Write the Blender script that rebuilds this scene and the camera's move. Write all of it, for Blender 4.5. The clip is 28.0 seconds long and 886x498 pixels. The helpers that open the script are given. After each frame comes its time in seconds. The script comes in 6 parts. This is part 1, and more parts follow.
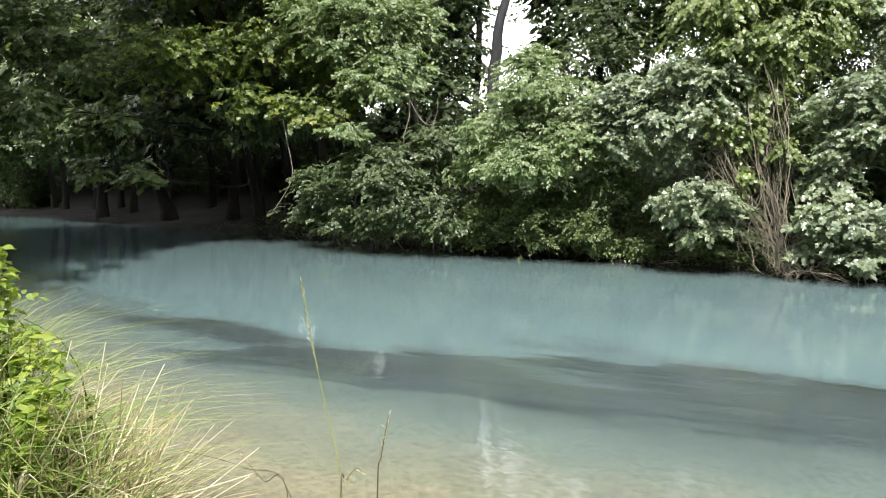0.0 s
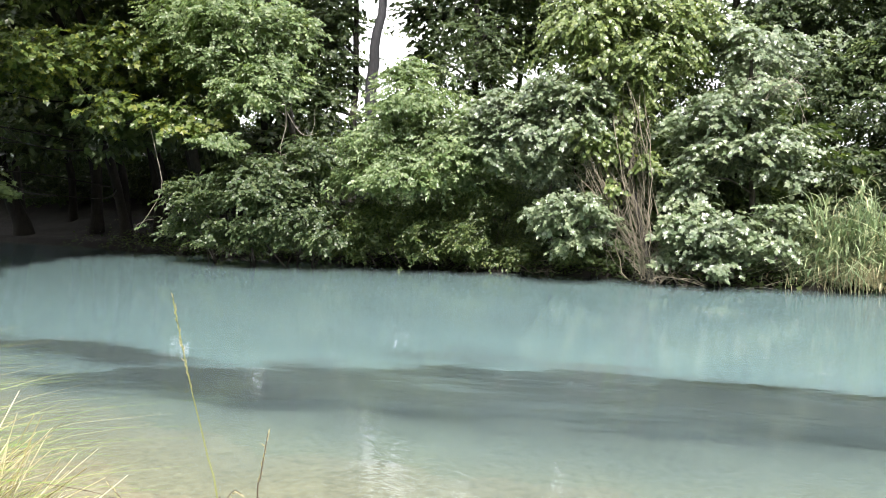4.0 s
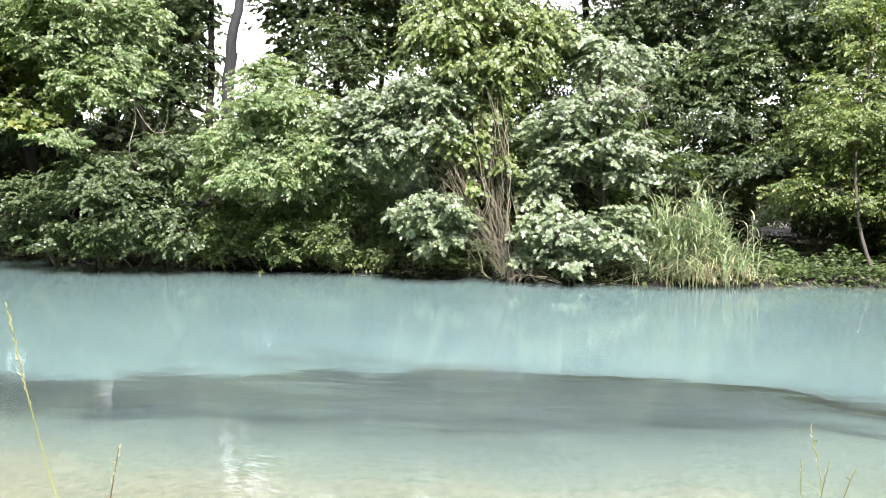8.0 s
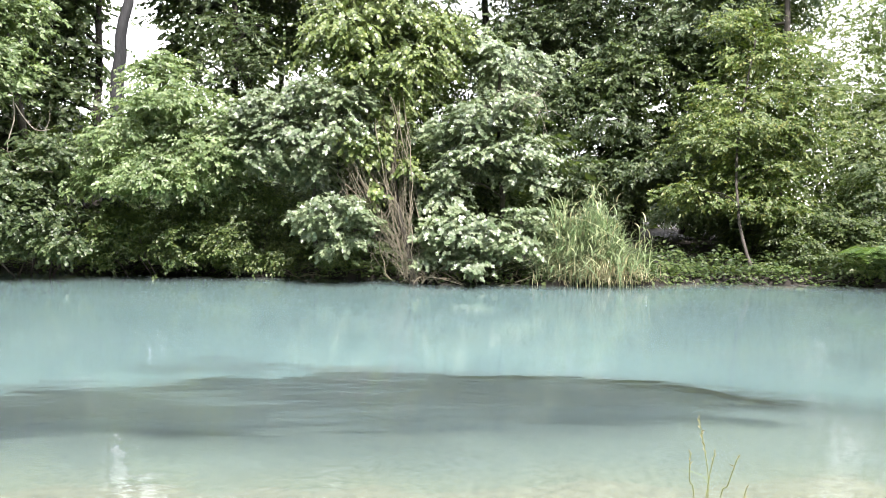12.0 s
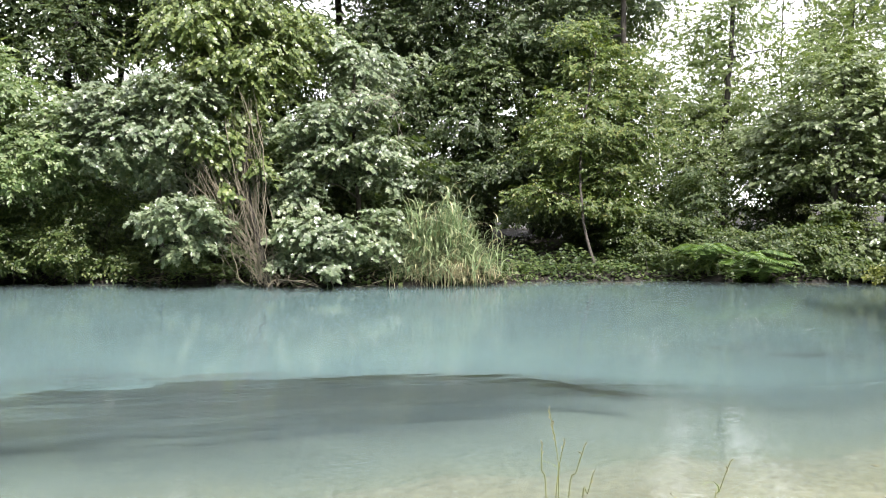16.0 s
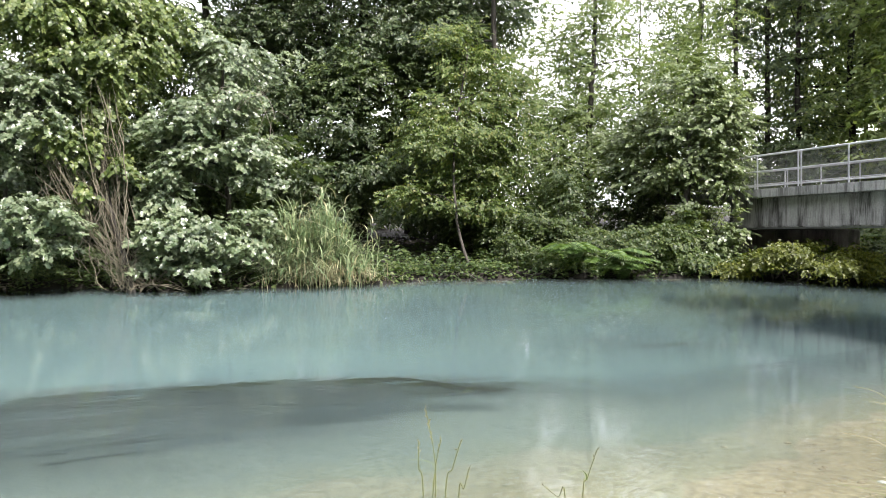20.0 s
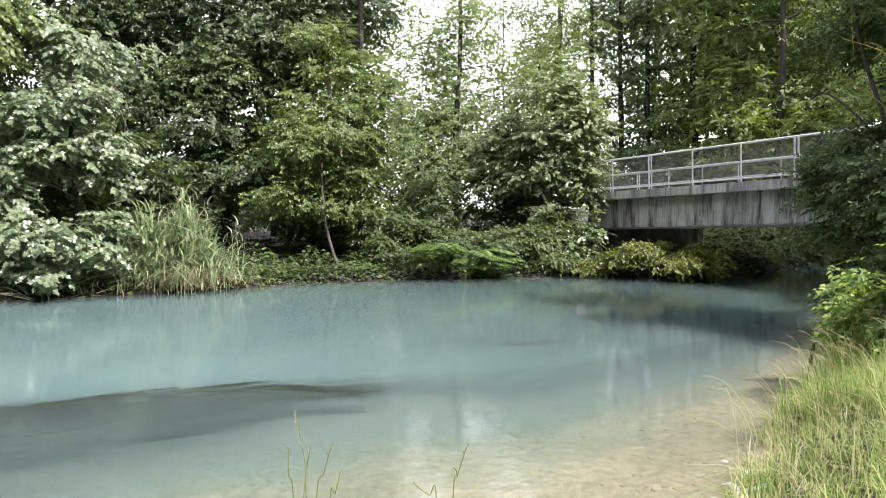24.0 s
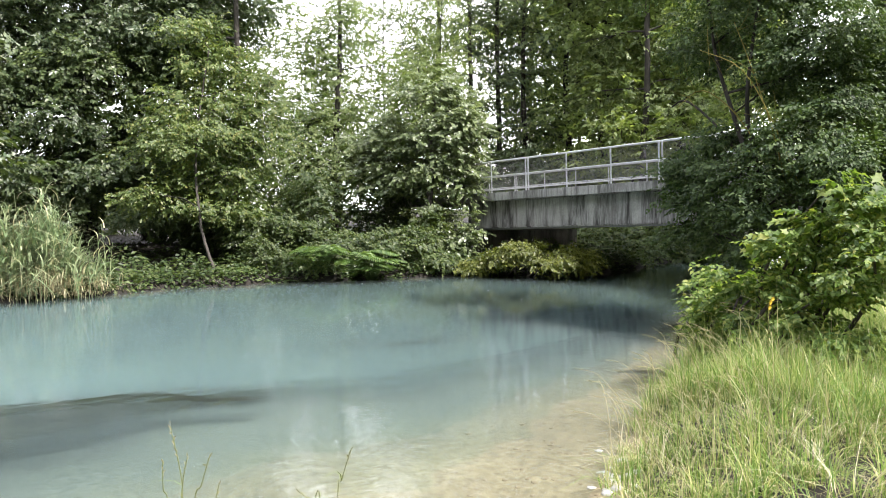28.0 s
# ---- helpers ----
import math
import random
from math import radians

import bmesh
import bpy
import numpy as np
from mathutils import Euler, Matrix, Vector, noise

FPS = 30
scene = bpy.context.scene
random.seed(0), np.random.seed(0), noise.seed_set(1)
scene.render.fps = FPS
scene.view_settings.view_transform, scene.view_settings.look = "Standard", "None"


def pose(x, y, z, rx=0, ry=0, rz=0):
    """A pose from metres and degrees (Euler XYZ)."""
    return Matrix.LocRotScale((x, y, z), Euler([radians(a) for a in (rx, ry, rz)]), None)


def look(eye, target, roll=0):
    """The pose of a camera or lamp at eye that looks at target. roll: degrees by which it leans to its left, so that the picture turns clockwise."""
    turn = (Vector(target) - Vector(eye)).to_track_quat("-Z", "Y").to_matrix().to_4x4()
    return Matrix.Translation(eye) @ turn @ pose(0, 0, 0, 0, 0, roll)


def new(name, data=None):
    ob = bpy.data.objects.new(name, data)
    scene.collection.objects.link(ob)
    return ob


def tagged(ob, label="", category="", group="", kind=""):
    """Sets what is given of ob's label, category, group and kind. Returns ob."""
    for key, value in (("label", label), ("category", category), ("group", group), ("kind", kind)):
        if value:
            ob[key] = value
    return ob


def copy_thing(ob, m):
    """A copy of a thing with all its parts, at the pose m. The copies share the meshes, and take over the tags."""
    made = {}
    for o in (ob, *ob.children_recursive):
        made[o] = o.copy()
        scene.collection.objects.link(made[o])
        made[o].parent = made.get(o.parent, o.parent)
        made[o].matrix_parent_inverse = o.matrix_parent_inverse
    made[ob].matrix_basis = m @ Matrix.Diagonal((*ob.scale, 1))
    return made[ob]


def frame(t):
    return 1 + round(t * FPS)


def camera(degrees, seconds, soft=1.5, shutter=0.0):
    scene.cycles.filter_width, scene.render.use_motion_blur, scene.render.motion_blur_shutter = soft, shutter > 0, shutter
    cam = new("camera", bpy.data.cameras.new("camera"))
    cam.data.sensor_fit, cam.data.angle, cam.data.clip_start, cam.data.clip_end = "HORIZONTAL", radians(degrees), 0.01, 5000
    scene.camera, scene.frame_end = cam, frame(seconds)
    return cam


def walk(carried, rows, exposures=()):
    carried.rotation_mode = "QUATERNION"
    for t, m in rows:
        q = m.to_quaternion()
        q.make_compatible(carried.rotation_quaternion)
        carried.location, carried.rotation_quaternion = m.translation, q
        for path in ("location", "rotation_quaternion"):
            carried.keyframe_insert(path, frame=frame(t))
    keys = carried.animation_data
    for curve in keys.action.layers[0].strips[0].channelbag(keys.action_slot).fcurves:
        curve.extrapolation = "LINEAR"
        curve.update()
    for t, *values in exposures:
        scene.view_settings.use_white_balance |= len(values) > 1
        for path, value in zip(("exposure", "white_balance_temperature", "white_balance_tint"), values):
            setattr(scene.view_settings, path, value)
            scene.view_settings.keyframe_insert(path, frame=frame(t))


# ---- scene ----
# ---- camera ----
EYE = (0.0, 0.0, 2.1)
cam = camera(61.25, 28.0, soft=0.95)
# seconds, heading to the right of +y, tilt, roll (degrees)
TURNS = [
    (0.0, -34.5, -4.54, 0.2),
    (0.5, -33.34, -4.29, 0.21),
    (1.0, -32.31, -4.14, 0.2),
    (1.5, -31.43, -4.02, 0.14),
    (2.0, -30.68, -3.88, 0.09),
    (2.5, -29.66, -3.77, 0.01),
    (3.0, -28.32, -3.68, 0.02),
    (3.5, -26.81, -3.63, 0.03),
    (5.5, -20.82, -3.7, 0.01),
    (6.0, -19.25, -3.65, -0.01),
    (6.5, -17.84, -3.63, -0.01),
    (7.0, -16.6, -3.6, 0.02),
    (7.5, -15.58, -3.59, 0.04),
    (8.0, -14.89, -3.57, 0.02),
    (8.5, -14.55, -3.57, 0.01),
    (9.0, -14.27, -3.55, 0.06),
    (9.5, -14.13, -3.52, 0.04),
    (10.0, -13.78, -3.51, 0.05),
    (10.5, -12.79, -3.47, 0.08),
    (11.0, -11.39, -3.45, 0.03),
    (11.5, -9.58, -3.41, 0.01),
    (12.0, -7.45, -3.38, 0.08),
    (12.5, -5.41, -3.37, 0.04),
    (14.5, -0.47, -3.32, 0.05),
    (15.0, 0.99, -3.32, 0.05),
    (15.5, 2.3, -3.32, 0.02),
    (16.0, 3.51, -3.29, 0.02),
    (16.5, 5.05, -3.28, 0.06),
    (17.0, 6.88, -3.26, 0.06),
    (17.5, 8.66, -3.24, 0.05),
    (18.0, 9.98, -3.23, 0.04),
    (18.5, 10.94, -3.24, 0.07),
    (19.0, 11.75, -3.24, 0.04),
    (19.5, 12.51, -3.23, 0.04),
    (20.0, 13.05, -3.23, 0.02),
    (20.5, 13.63, -3.22, 0.0),
    (22.5, 18.22, -3.17, -0.02),
    (23.0, 19.77, -3.15, 0.02),
    (23.5, 21.47, -3.14, 0.03),
    (24.0, 23.03, -3.12, -0.01),
    (24.5, 24.46, -3.12, -0.03),
    (25.0, 25.74, -3.11, -0.03),
    (25.5, 27.07, -3.08, -0.07),
    (26.0, 28.26, -3.07, -0.13),
    (26.5, 29.33, -3.08, -0.08),
    (27.0, 30.26, -3.06, -0.11),
    (27.5, 31.26, -3.06, -0.12),
    (28.0, 32.05, -3.04, -0.15),
]


def aim(heading, tilt, roll):
    return pose(*EYE, 90 + tilt, 0, -heading) @ pose(0, 0, 0, 0, 0, roll)


EXPOSURES = [(0, 0.54, 6500, 14), (1, 0.65, 6500, 14), (3, 0.73, 6500, 14), (6, 0.9, 6500, 15), (8, 1.13, 6500, 15), (9, 1.16, 6500, 15), (11, 0.98, 6500, 15), (12, 1.06, 6500, 15), (15, 0.7, 6500, 15), (17, 0.64, 6500, 15), (20, 0.56, 6500, 15), (28, 0.68, 6500, 15)]
walk(cam, [(t, aim(h, p, r)) for t, h, p, r in TURNS], EXPOSURES)

# ---- world and sun ----
SUN_AZ, SUN_EL = 148.0, 56.0
world = bpy.data.worlds.new("sky")
scene.world = world
world.use_nodes = True
wn = world.node_tree
sky = wn.nodes.new("ShaderNodeTexSky")
sky.sky_type, sky.sun_disc = "NISHITA", False
sky.sun_elevation, sky.sun_rotation = radians(SUN_EL), radians(SUN_AZ)
sky.air_density, sky.dust_density, sky.ozone_density = 1.0, 3.0, 1.0
clouds = wn.nodes.new("ShaderNodeTexNoise")
clouds.inputs["Scale"].default_value, clouds.inputs["Detail"].default_value = 2.2, 6.0
cover = wn.nodes.new("ShaderNodeValToRGB")
cover.color_ramp.elements[0].position, cover.color_ramp.elements[1].position = 0.3, 0.5
blend = wn.nodes.new("ShaderNodeMix")
blend.data_type = "RGBA"
coord = wn.nodes.new("ShaderNodeTexCoord")
height = wn.nodes.new("ShaderNodeSeparateXYZ")
haze = wn.nodes.new("ShaderNodeValToRGB")      # hazy cloud is brighter low down
haze.color_ramp.elements[0].color, haze.color_ramp.elements[1].color = (0.98, 0.985, 1.0, 1), (0.34, 0.355, 0.39, 1)
haze.color_ramp.elements[0].position, haze.color_ramp.elements[1].position = 0.05, 0.75
gain = wn.nodes.new("ShaderNodeVectorMath")
gain.operation = "SCALE"
gain.inputs["Scale"].default_value = 56.0
wn.links.new(coord.outputs["Generated"], height.inputs[0])
wn.links.new(height.outputs["Z"], haze.inputs[0])
wn.links.new(haze.outputs[0], gain.inputs[0])
wn.links.new(gain.outputs[0], blend.inputs[7])
wn.links.new(coord.outputs["Generated"], clouds.inputs["Vector"])
wn.links.new(clouds.outputs["Fac"], cover.inputs[0])
wn.links.new(cover.outputs[0], blend.inputs[0])
wn.links.new(sky.outputs[0], blend.inputs[6])
wn.links.new(blend.outputs[2], wn.nodes["Background"].inputs[0])
wn.nodes["Background"].inputs[1].default_value = 0.06
sun = new("sun", bpy.data.lights.new("sun", "SUN"))
sun.data.energy, sun.data.angle, sun.data.color = 5.0, radians(0.6), (1.0, 0.965, 0.91)
s_dir = Vector((math.sin(radians(SUN_AZ)) * math.cos(radians(SUN_EL)), math.cos(radians(SUN_AZ)) * math.cos(radians(SUN_EL)), math.sin(radians(SUN_EL))))
sun.matrix_world = look(s_dir * 60, (0, 0, 0))


# ---- materials ----
def material(name):
    m = bpy.data.materials.new(name)
    m.use_nodes = True
    m.node_tree.nodes.clear()
    out = m.node_tree.nodes.new("ShaderNodeOutputMaterial")
    return m, m.node_tree.nodes, m.node_tree.links, out


def ramp(nodes, links, fac, stops):
    r = nodes.new("ShaderNodeValToRGB")
    el = r.color_ramp.elements
    el[0].position, el[1].position = stops[0][0], stops[-1][0]
    el[0].color, el[1].color = (*stops[0][1], 1), (*stops[-1][1], 1)
    for p, c in stops[1:-1]:
        el.new(p).color = (*c, 1)
    links.new(fac, r.inputs[0])
    return r.outputs[0]


def noise_tex(nodes, links, scale, detail=4.0, rough=0.6, stretch=None, space="Object"):
    tc = nodes.new("ShaderNodeTexCoord")
    src = tc.outputs[space]
    if stretch:
        mp = nodes.new("ShaderNodeMapping")
        mp.inputs["Scale"].default_value = stretch
        links.new(src, mp.inputs[0])
        src = mp.outputs[0]
    n = nodes.new("ShaderNodeTexNoise")
    n.inputs["Scale"].default_value, n.inputs["Detail"].default_value, n.inputs["Roughness"].default_value = scale, detail, rough
    links.new(src, n.inputs["Vector"])
    return n.outputs["Fac"]


def mixed(nodes, links, kind, fac, a, b):
    m = nodes.new("ShaderNodeMix")
    m.data_type, m.blend_type = "RGBA", kind
    for sock, v in ((m.inputs[0], fac), (m.inputs[6], a), (m.inputs[7], b)):
        if isinstance(v, (int, float)):
            sock.default_value = v
        elif isinstance(v, tuple):
            sock.default_value = (*v, 1)
        else:
            links.new(v, sock)
    return m.outputs[2]


def bumped(nodes, links, height, strength, distance):
    b = nodes.new("ShaderNodeBump")
    b.inputs["Strength"].default_value, b.inputs["Distance"].default_value = strength, distance
    links.new(height, b.inputs["Height"])
    return b.outputs[0]


def leaf_material(name, dark, mid, light, rough=0.42, through_light=0.3, spec=0.5, yellow=None):
    m, N, L, out = material(name)
    geo = N.new("ShaderNodeNewGeometry")
    stops = [(0.0, dark), (0.5, mid), (1.0, light)]
    if yellow:
        stops = [(0.0, dark), (0.45, mid), (0.85, light), (1.0, yellow)]
    col = ramp(N, L, geo.outputs["Random Per Island"], stops)
    patch = ramp(N, L, noise_tex(N, L, 0.7, 3), [(0.3, (0.72, 0.74, 0.7)), (0.7, (1.15, 1.12, 1.0))])
    col = mixed(N, L, "MULTIPLY", 1.0, col, patch)
    p = N.new("ShaderNodeBsdfPrincipled")
    L.new(col, p.inputs["Base Color"])
    p.inputs["Roughness"].default_value = rough
    p.inputs["Specular IOR Level"].default_value = spec
    t = N.new("ShaderNodeBsdfTranslucent")
    L.new(mixed(N, L, "MULTIPLY", 1.0, col, (1.5, 1.6, 0.6)), t.inputs[0])
    mx = N.new("ShaderNodeMixShader")
    mx.inputs[0].default_value = through_light
    L.new(p.outputs[0], mx.inputs[1])
    L.new(t.outputs[0], mx.inputs[2])
    L.new(mx.outputs[0], out.inputs[0])
    return m


def solid_material(name, stops, scale, bump_scale, bump, dist=0.02, rough=0.85, metal=0.0, stretch=None, fine=None):
    """Colour from a coarse noise, tinted by a finer one, with relief."""
    m, N, L, out = material(name)
    col = ramp(N, L, noise_tex(N, L, scale, 5, 0.65, stretch), stops)
    fine_c = ramp(N, L, noise_tex(N, L, fine or scale * 9, 3, 0.6, stretch), [(0.3, (0.7, 0.7, 0.7)), (0.7, (1.2, 1.2, 1.2))])
    col = mixed(N, L, "MULTIPLY", 1.0, col, fine_c)
    p = N.new("ShaderNodeBsdfPrincipled")
    L.new(col, p.inputs["Base Color"])
    p.inputs["Roughness"].default_value, p.inputs["Metallic"].default_value = rough, metal
    L.new(bumped(N, L, noise_tex(N, L, bump_scale, 5, 0.65, stretch), bump, dist), p.inputs["Normal"])
    L.new(p.outputs[0], out.inputs[0])
    return m


def island_material(name, stops, rough=0.7, through_light=0.0):
    """Colour that varies from piece to piece."""
    m, N, L, out = material(name)
    geo = N.new("ShaderNodeNewGeometry")
    col = ramp(N, L, geo.outputs["Random Per Island"], stops)
    col = mixed(N, L, "MULTIPLY", 1.0, col, ramp(N, L, noise_tex(N, L, 1.5, 3), [(0.3, (0.75, 0.75, 0.75)), (0.7, (1.15, 1.15, 1.15))]))
    p = N.new("ShaderNodeBsdfPrincipled")
    L.new(col, p.inputs["Base Color"])
    p.inputs["Roughness"].default_value = rough
    shader = p.outputs[0]
    if through_light:
        t = N.new("ShaderNodeBsdfTranslucent")
        L.new(col, t.inputs[0])
        mx = N.new("ShaderNodeMixShader")
        mx.inputs[0].default_value = through_light
        L.new(shader, mx.inputs[1])
        L.new(t.outputs[0], mx.inputs[2])
        shader = mx.outputs[0]
    L.new(shader, out.inputs[0])
    return m


M_MAPLE = leaf_material("maple_leaf", (0.06908, 0.108, 0.04514), (0.1226, 0.174, 0.0709), (0.2024, 0.249, 0.1288), 0.36, 0.32, 0.6)
# some leaves coloured yellow to stand for sunlight glowing through them
M_MAPLE_YELLOW = leaf_material("sun_tinted_maple_leaf", (0.064, 0.108, 0.036), (0.115, 0.17, 0.05), (0.2, 0.245, 0.065), 0.4, 0.35, 0.5, (0.25, 0.27, 0.06))
M_SILVER = leaf_material("glossy_maple_leaf", (0.09718, 0.1469, 0.07762), (0.1821, 0.2387, 0.147), (0.3159, 0.3672, 0.2528), 0.33, 0.2, 0.9)
M_ASH = leaf_material("ash_leaf", (0.1028, 0.1665, 0.06856), (0.1803, 0.2546, 0.1174), (0.2951, 0.3555, 0.1956), 0.4, 0.32, 0.6)
M_IVY = leaf_material("ivy_leaf", (0.08555, 0.1299, 0.04637), (0.1587, 0.2162, 0.07728), (0.2691, 0.314, 0.1236), 0.36, 0.28, 0.6)
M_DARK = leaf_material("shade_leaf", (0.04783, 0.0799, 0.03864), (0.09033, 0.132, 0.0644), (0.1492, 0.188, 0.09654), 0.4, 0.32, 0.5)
M_YOUNG = leaf_material("young_leaf", (0.07664, 0.125, 0.0392), (0.1278, 0.185, 0.056), (0.2044, 0.255, 0.0896), 0.42, 0.34, 0.5, (0.2555, 0.26, 0.0896))
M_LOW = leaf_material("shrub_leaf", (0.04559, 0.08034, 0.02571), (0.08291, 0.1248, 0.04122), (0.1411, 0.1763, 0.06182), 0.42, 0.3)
M_PALE_IVY = leaf_material("pale_ivy_leaf", (0.1, 0.145, 0.06), (0.17, 0.22, 0.105), (0.27, 0.32, 0.18), 0.36, 0.28, 0.7)
M_LIME = leaf_material("lime_leaf", (0.08347, 0.11, 0.0207), (0.1421, 0.1685, 0.03105), (0.2167, 0.2348, 0.05175), 0.42, 0.35)
M_WILLOW = leaf_material("willow_leaf", (0.0416, 0.0752, 0.0345), (0.072, 0.1184, 0.048), (0.12, 0.176, 0.0705), 0.5, 0.25, 0.3)
M_FOREST = leaf_material("forest_leaf", (0.12, 0.17, 0.075), (0.19, 0.25, 0.115), (0.28, 0.33, 0.17), 0.45, 0.45)
M_SHRUB = leaf_material("hazel_leaf", (0.07686, 0.1404, 0.03432), (0.1537, 0.2418, 0.06552), (0.2904, 0.3744, 0.117), 0.5, 0.35, 0.4, (0.4099, 0.4212, 0.1404))
M_FERN = leaf_material("fern_leaf", (0.09, 0.16, 0.06), (0.15, 0.235, 0.09), (0.22, 0.3, 0.13), 0.45, 0.3)
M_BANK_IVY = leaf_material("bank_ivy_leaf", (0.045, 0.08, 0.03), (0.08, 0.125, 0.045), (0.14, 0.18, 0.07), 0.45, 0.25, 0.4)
M_BARK = solid_material("bark", [(0.3, (0.04, 0.035, 0.03)), (0.7, (0.12, 0.105, 0.088))], 3.0, 18, 0.8, 0.03, 0.9, 0, (1, 1, 0.25))
M_BARK_GREY = solid_material("grey_bark", [(0.3, (0.022, 0.022, 0.024)), (0.7, (0.055, 0.055, 0.057))], 2.5, 16, 0.7, 0.03, 0.9, 0, (1, 1, 0.25))
M_BARK_DARK = solid_material("dark_bark", [(0.3, (0.018, 0.016, 0.013)), (0.7, (0.055, 0.048, 0.04))], 3.0, 18, 0.8, 0.03, 0.9, 0, (1, 1, 0.25))
M_ROOT = island_material("dry_vine", [(0.0, (0.075, 0.062, 0.042)), (0.5, (0.19, 0.165, 0.115)), (1.0, (0.4, 0.36, 0.27))], 0.85)
M_TWIG = island_material("pale_twig", [(0.0, (0.2, 0.17, 0.13)), (1.0, (0.38, 0.34, 0.28))], 0.8)
M_GRASS = island_material("grass_blade", [(0.0, (0.14, 0.26, 0.05)), (0.4, (0.25, 0.39, 0.08)), (0.75, (0.43, 0.5, 0.15)), (1.0, (0.68, 0.61, 0.32))], 0.5, 0.4)
M_DRY = island_material("dry_grass", [(0.0, (0.42, 0.37, 0.17)), (0.5, (0.62, 0.56, 0.32)), (1.0, (0.82, 0.77, 0.58))], 0.6, 0.25)
M_REED = island_material("reed_blade", [(0.0, (0.224, 0.3248, 0.161)), (0.5, (0.3696, 0.4704, 0.253)), (0.8, (0.5152, 0.56, 0.322)), (1.0, (0.672, 0.6048, 0.368))], 0.45, 0.25)
M_STRAW = island_material("dry_reed", [(0.0, (0.4, 0.34, 0.19)), (1.0, (0.68, 0.61, 0.4))], 0.7, 0.15)
M_WEED = island_material("water_weed", [(0.0, (0.006, 0.011, 0.007)), (0.6, (0.014, 0.022, 0.012)), (1.0, (0.035, 0.042, 0.018))], 0.6)
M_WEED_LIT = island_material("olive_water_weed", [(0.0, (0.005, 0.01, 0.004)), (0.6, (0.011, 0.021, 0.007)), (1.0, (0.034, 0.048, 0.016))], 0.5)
M_SEED = island_material("seed_head", [(0.0, (0.3, 0.3, 0.12)), (1.0, (0.55, 0.5, 0.28))], 0.7, 0.2)
M_PETAL = island_material("yellow_petal", [(0.0, (0.75, 0.5, 0.03)), (1.0, (0.85, 0.65, 0.08))], 0.5, 0.2)
M_STONE = solid_material("pebble", [(0.3, (0.2, 0.155, 0.09)), (0.7, (0.4, 0.33, 0.21))], 6, 40, 0.4, 0.006, 0.7)
M_CHALK = solid_material("pale_stone", [(0.3, (0.5, 0.48, 0.45)), (0.7, (0.78, 0.77, 0.74))], 6, 40, 0.4, 0.004, 0.8)
M_STEEL = solid_material("galvanised_steel", [(0.3, (0.6, 0.62, 0.64)), (0.7, (0.76, 0.78, 0.8))], 8, 60, 0.1, 0.002, 0.45, 0.35)
M_WIRE = solid_material("wire_mesh", [(0.3, (0.12, 0.13, 0.13)), (0.7, (0.2, 0.21, 0.21))], 8, 60, 0.1, 0.002, 0.5, 0.3)


def concrete(name, base_dark, base_light, streak):
    m, N, L, out = material(name)
    col = ramp(N, L, noise_tex(N, L, 1.2, 6, 0.65), [(0.3, base_dark), (0.7, base_light)])
    st = ramp(N, L, noise_tex(N, L, 1.0, 5, 0.75, (2.3, 2.3, 0.3)), [(0.4, (0.14, 0.135, 0.13)), (0.52, (0.9, 0.9, 0.9)), (0.65, (1.15, 1.15, 1.16))])
    fine = ramp(N, L, noise_tex(N, L, 1.0, 4, 0.7, (8, 8, 0.7)), [(0.36, (0.35, 0.34, 0.33)), (0.5, (1, 1, 1))])
    st = mixed(N, L, "MULTIPLY", 0.7, st, fine)
    col = mixed(N, L, "MULTIPLY", streak, col, st)
    col = mixed(N, L, "MULTIPLY", 1.0, col, ramp(N, L, noise_tex(N, L, 30, 3), [(0.3, (0.8, 0.8, 0.8)), (0.7, (1.15, 1.15, 1.15))]))
    p = N.new("ShaderNodeBsdfPrincipled")
    L.new(col, p.inputs["Base Color"])
    p.inputs["Roughness"].default_value = 0.9
    L.new(bumped(N, L, noise_tex(N, L, 25, 5), 0.4, 0.01), p.inputs["Normal"])
    L.new(p.outputs[0], out.inputs[0])
    return m


M_CONC = concrete("stained_concrete", (0.32, 0.315, 0.31), (0.56, 0.56, 0.555), 0.95)
M_EDGE = concrete("edge_concrete", (0.3, 0.3, 0.3), (0.52, 0.52, 0.5), 0.75)
M_SLAB = concrete("slab_concrete", (0.2, 0.19, 0.18), (0.38, 0.36, 0.33), 0.6)


# ---- the river's course ----
FAR_X = [-400, -65, -45, -30, -20, -15, -8, -5, -2.6, 2.3, 4.0, 7.5, 10, 13, 15, 16.6, 18.5, 22, 35, 60, 400]
FAR_Y = [70, 30.4, 27.4, 24.8, 22.0, 21.8, 20.8, 20.7, 19.6, 19.9, 20.7, 20.7, 20.4, 19.7, 18.5, 17.8, 18.2, 19.8, 24, 32, 130]
NEAR_X = [-400, -65, -40, -20, -13.3, -10.2, -7.4, -5.6, -4.2, -2, 0, 2, 3.2, 4.0, 4.6, 5.9, 7.5, 10.75, 14, 20, 35, 60, 400]
NEAR_Y = [45, 16, 10.5, 6.4, 4.6, 3.7, 3.0, 2.6, 2.5, 2.7, 3.0, 3.5, 3.8, 4.1, 4.6, 5.5, 6.5, 8.6, 10.2, 12.6, 17, 25, 120]


def smooth(a, b, v):
    t = np.clip((v - a) / (b - a), 0, 1)
    return t * t * (3 - 2 * t)


def wobble(x, y, s):
    return np.sin(x * 1.7 * s + 0.6) * np.cos(y * 1.3 * s - 0.4) + 0.5 * np.sin(x * 3.9 * s + y * 3.1 * s) + 0.3 * np.sin(y * 7.3 * s - x * 5.7 * s)


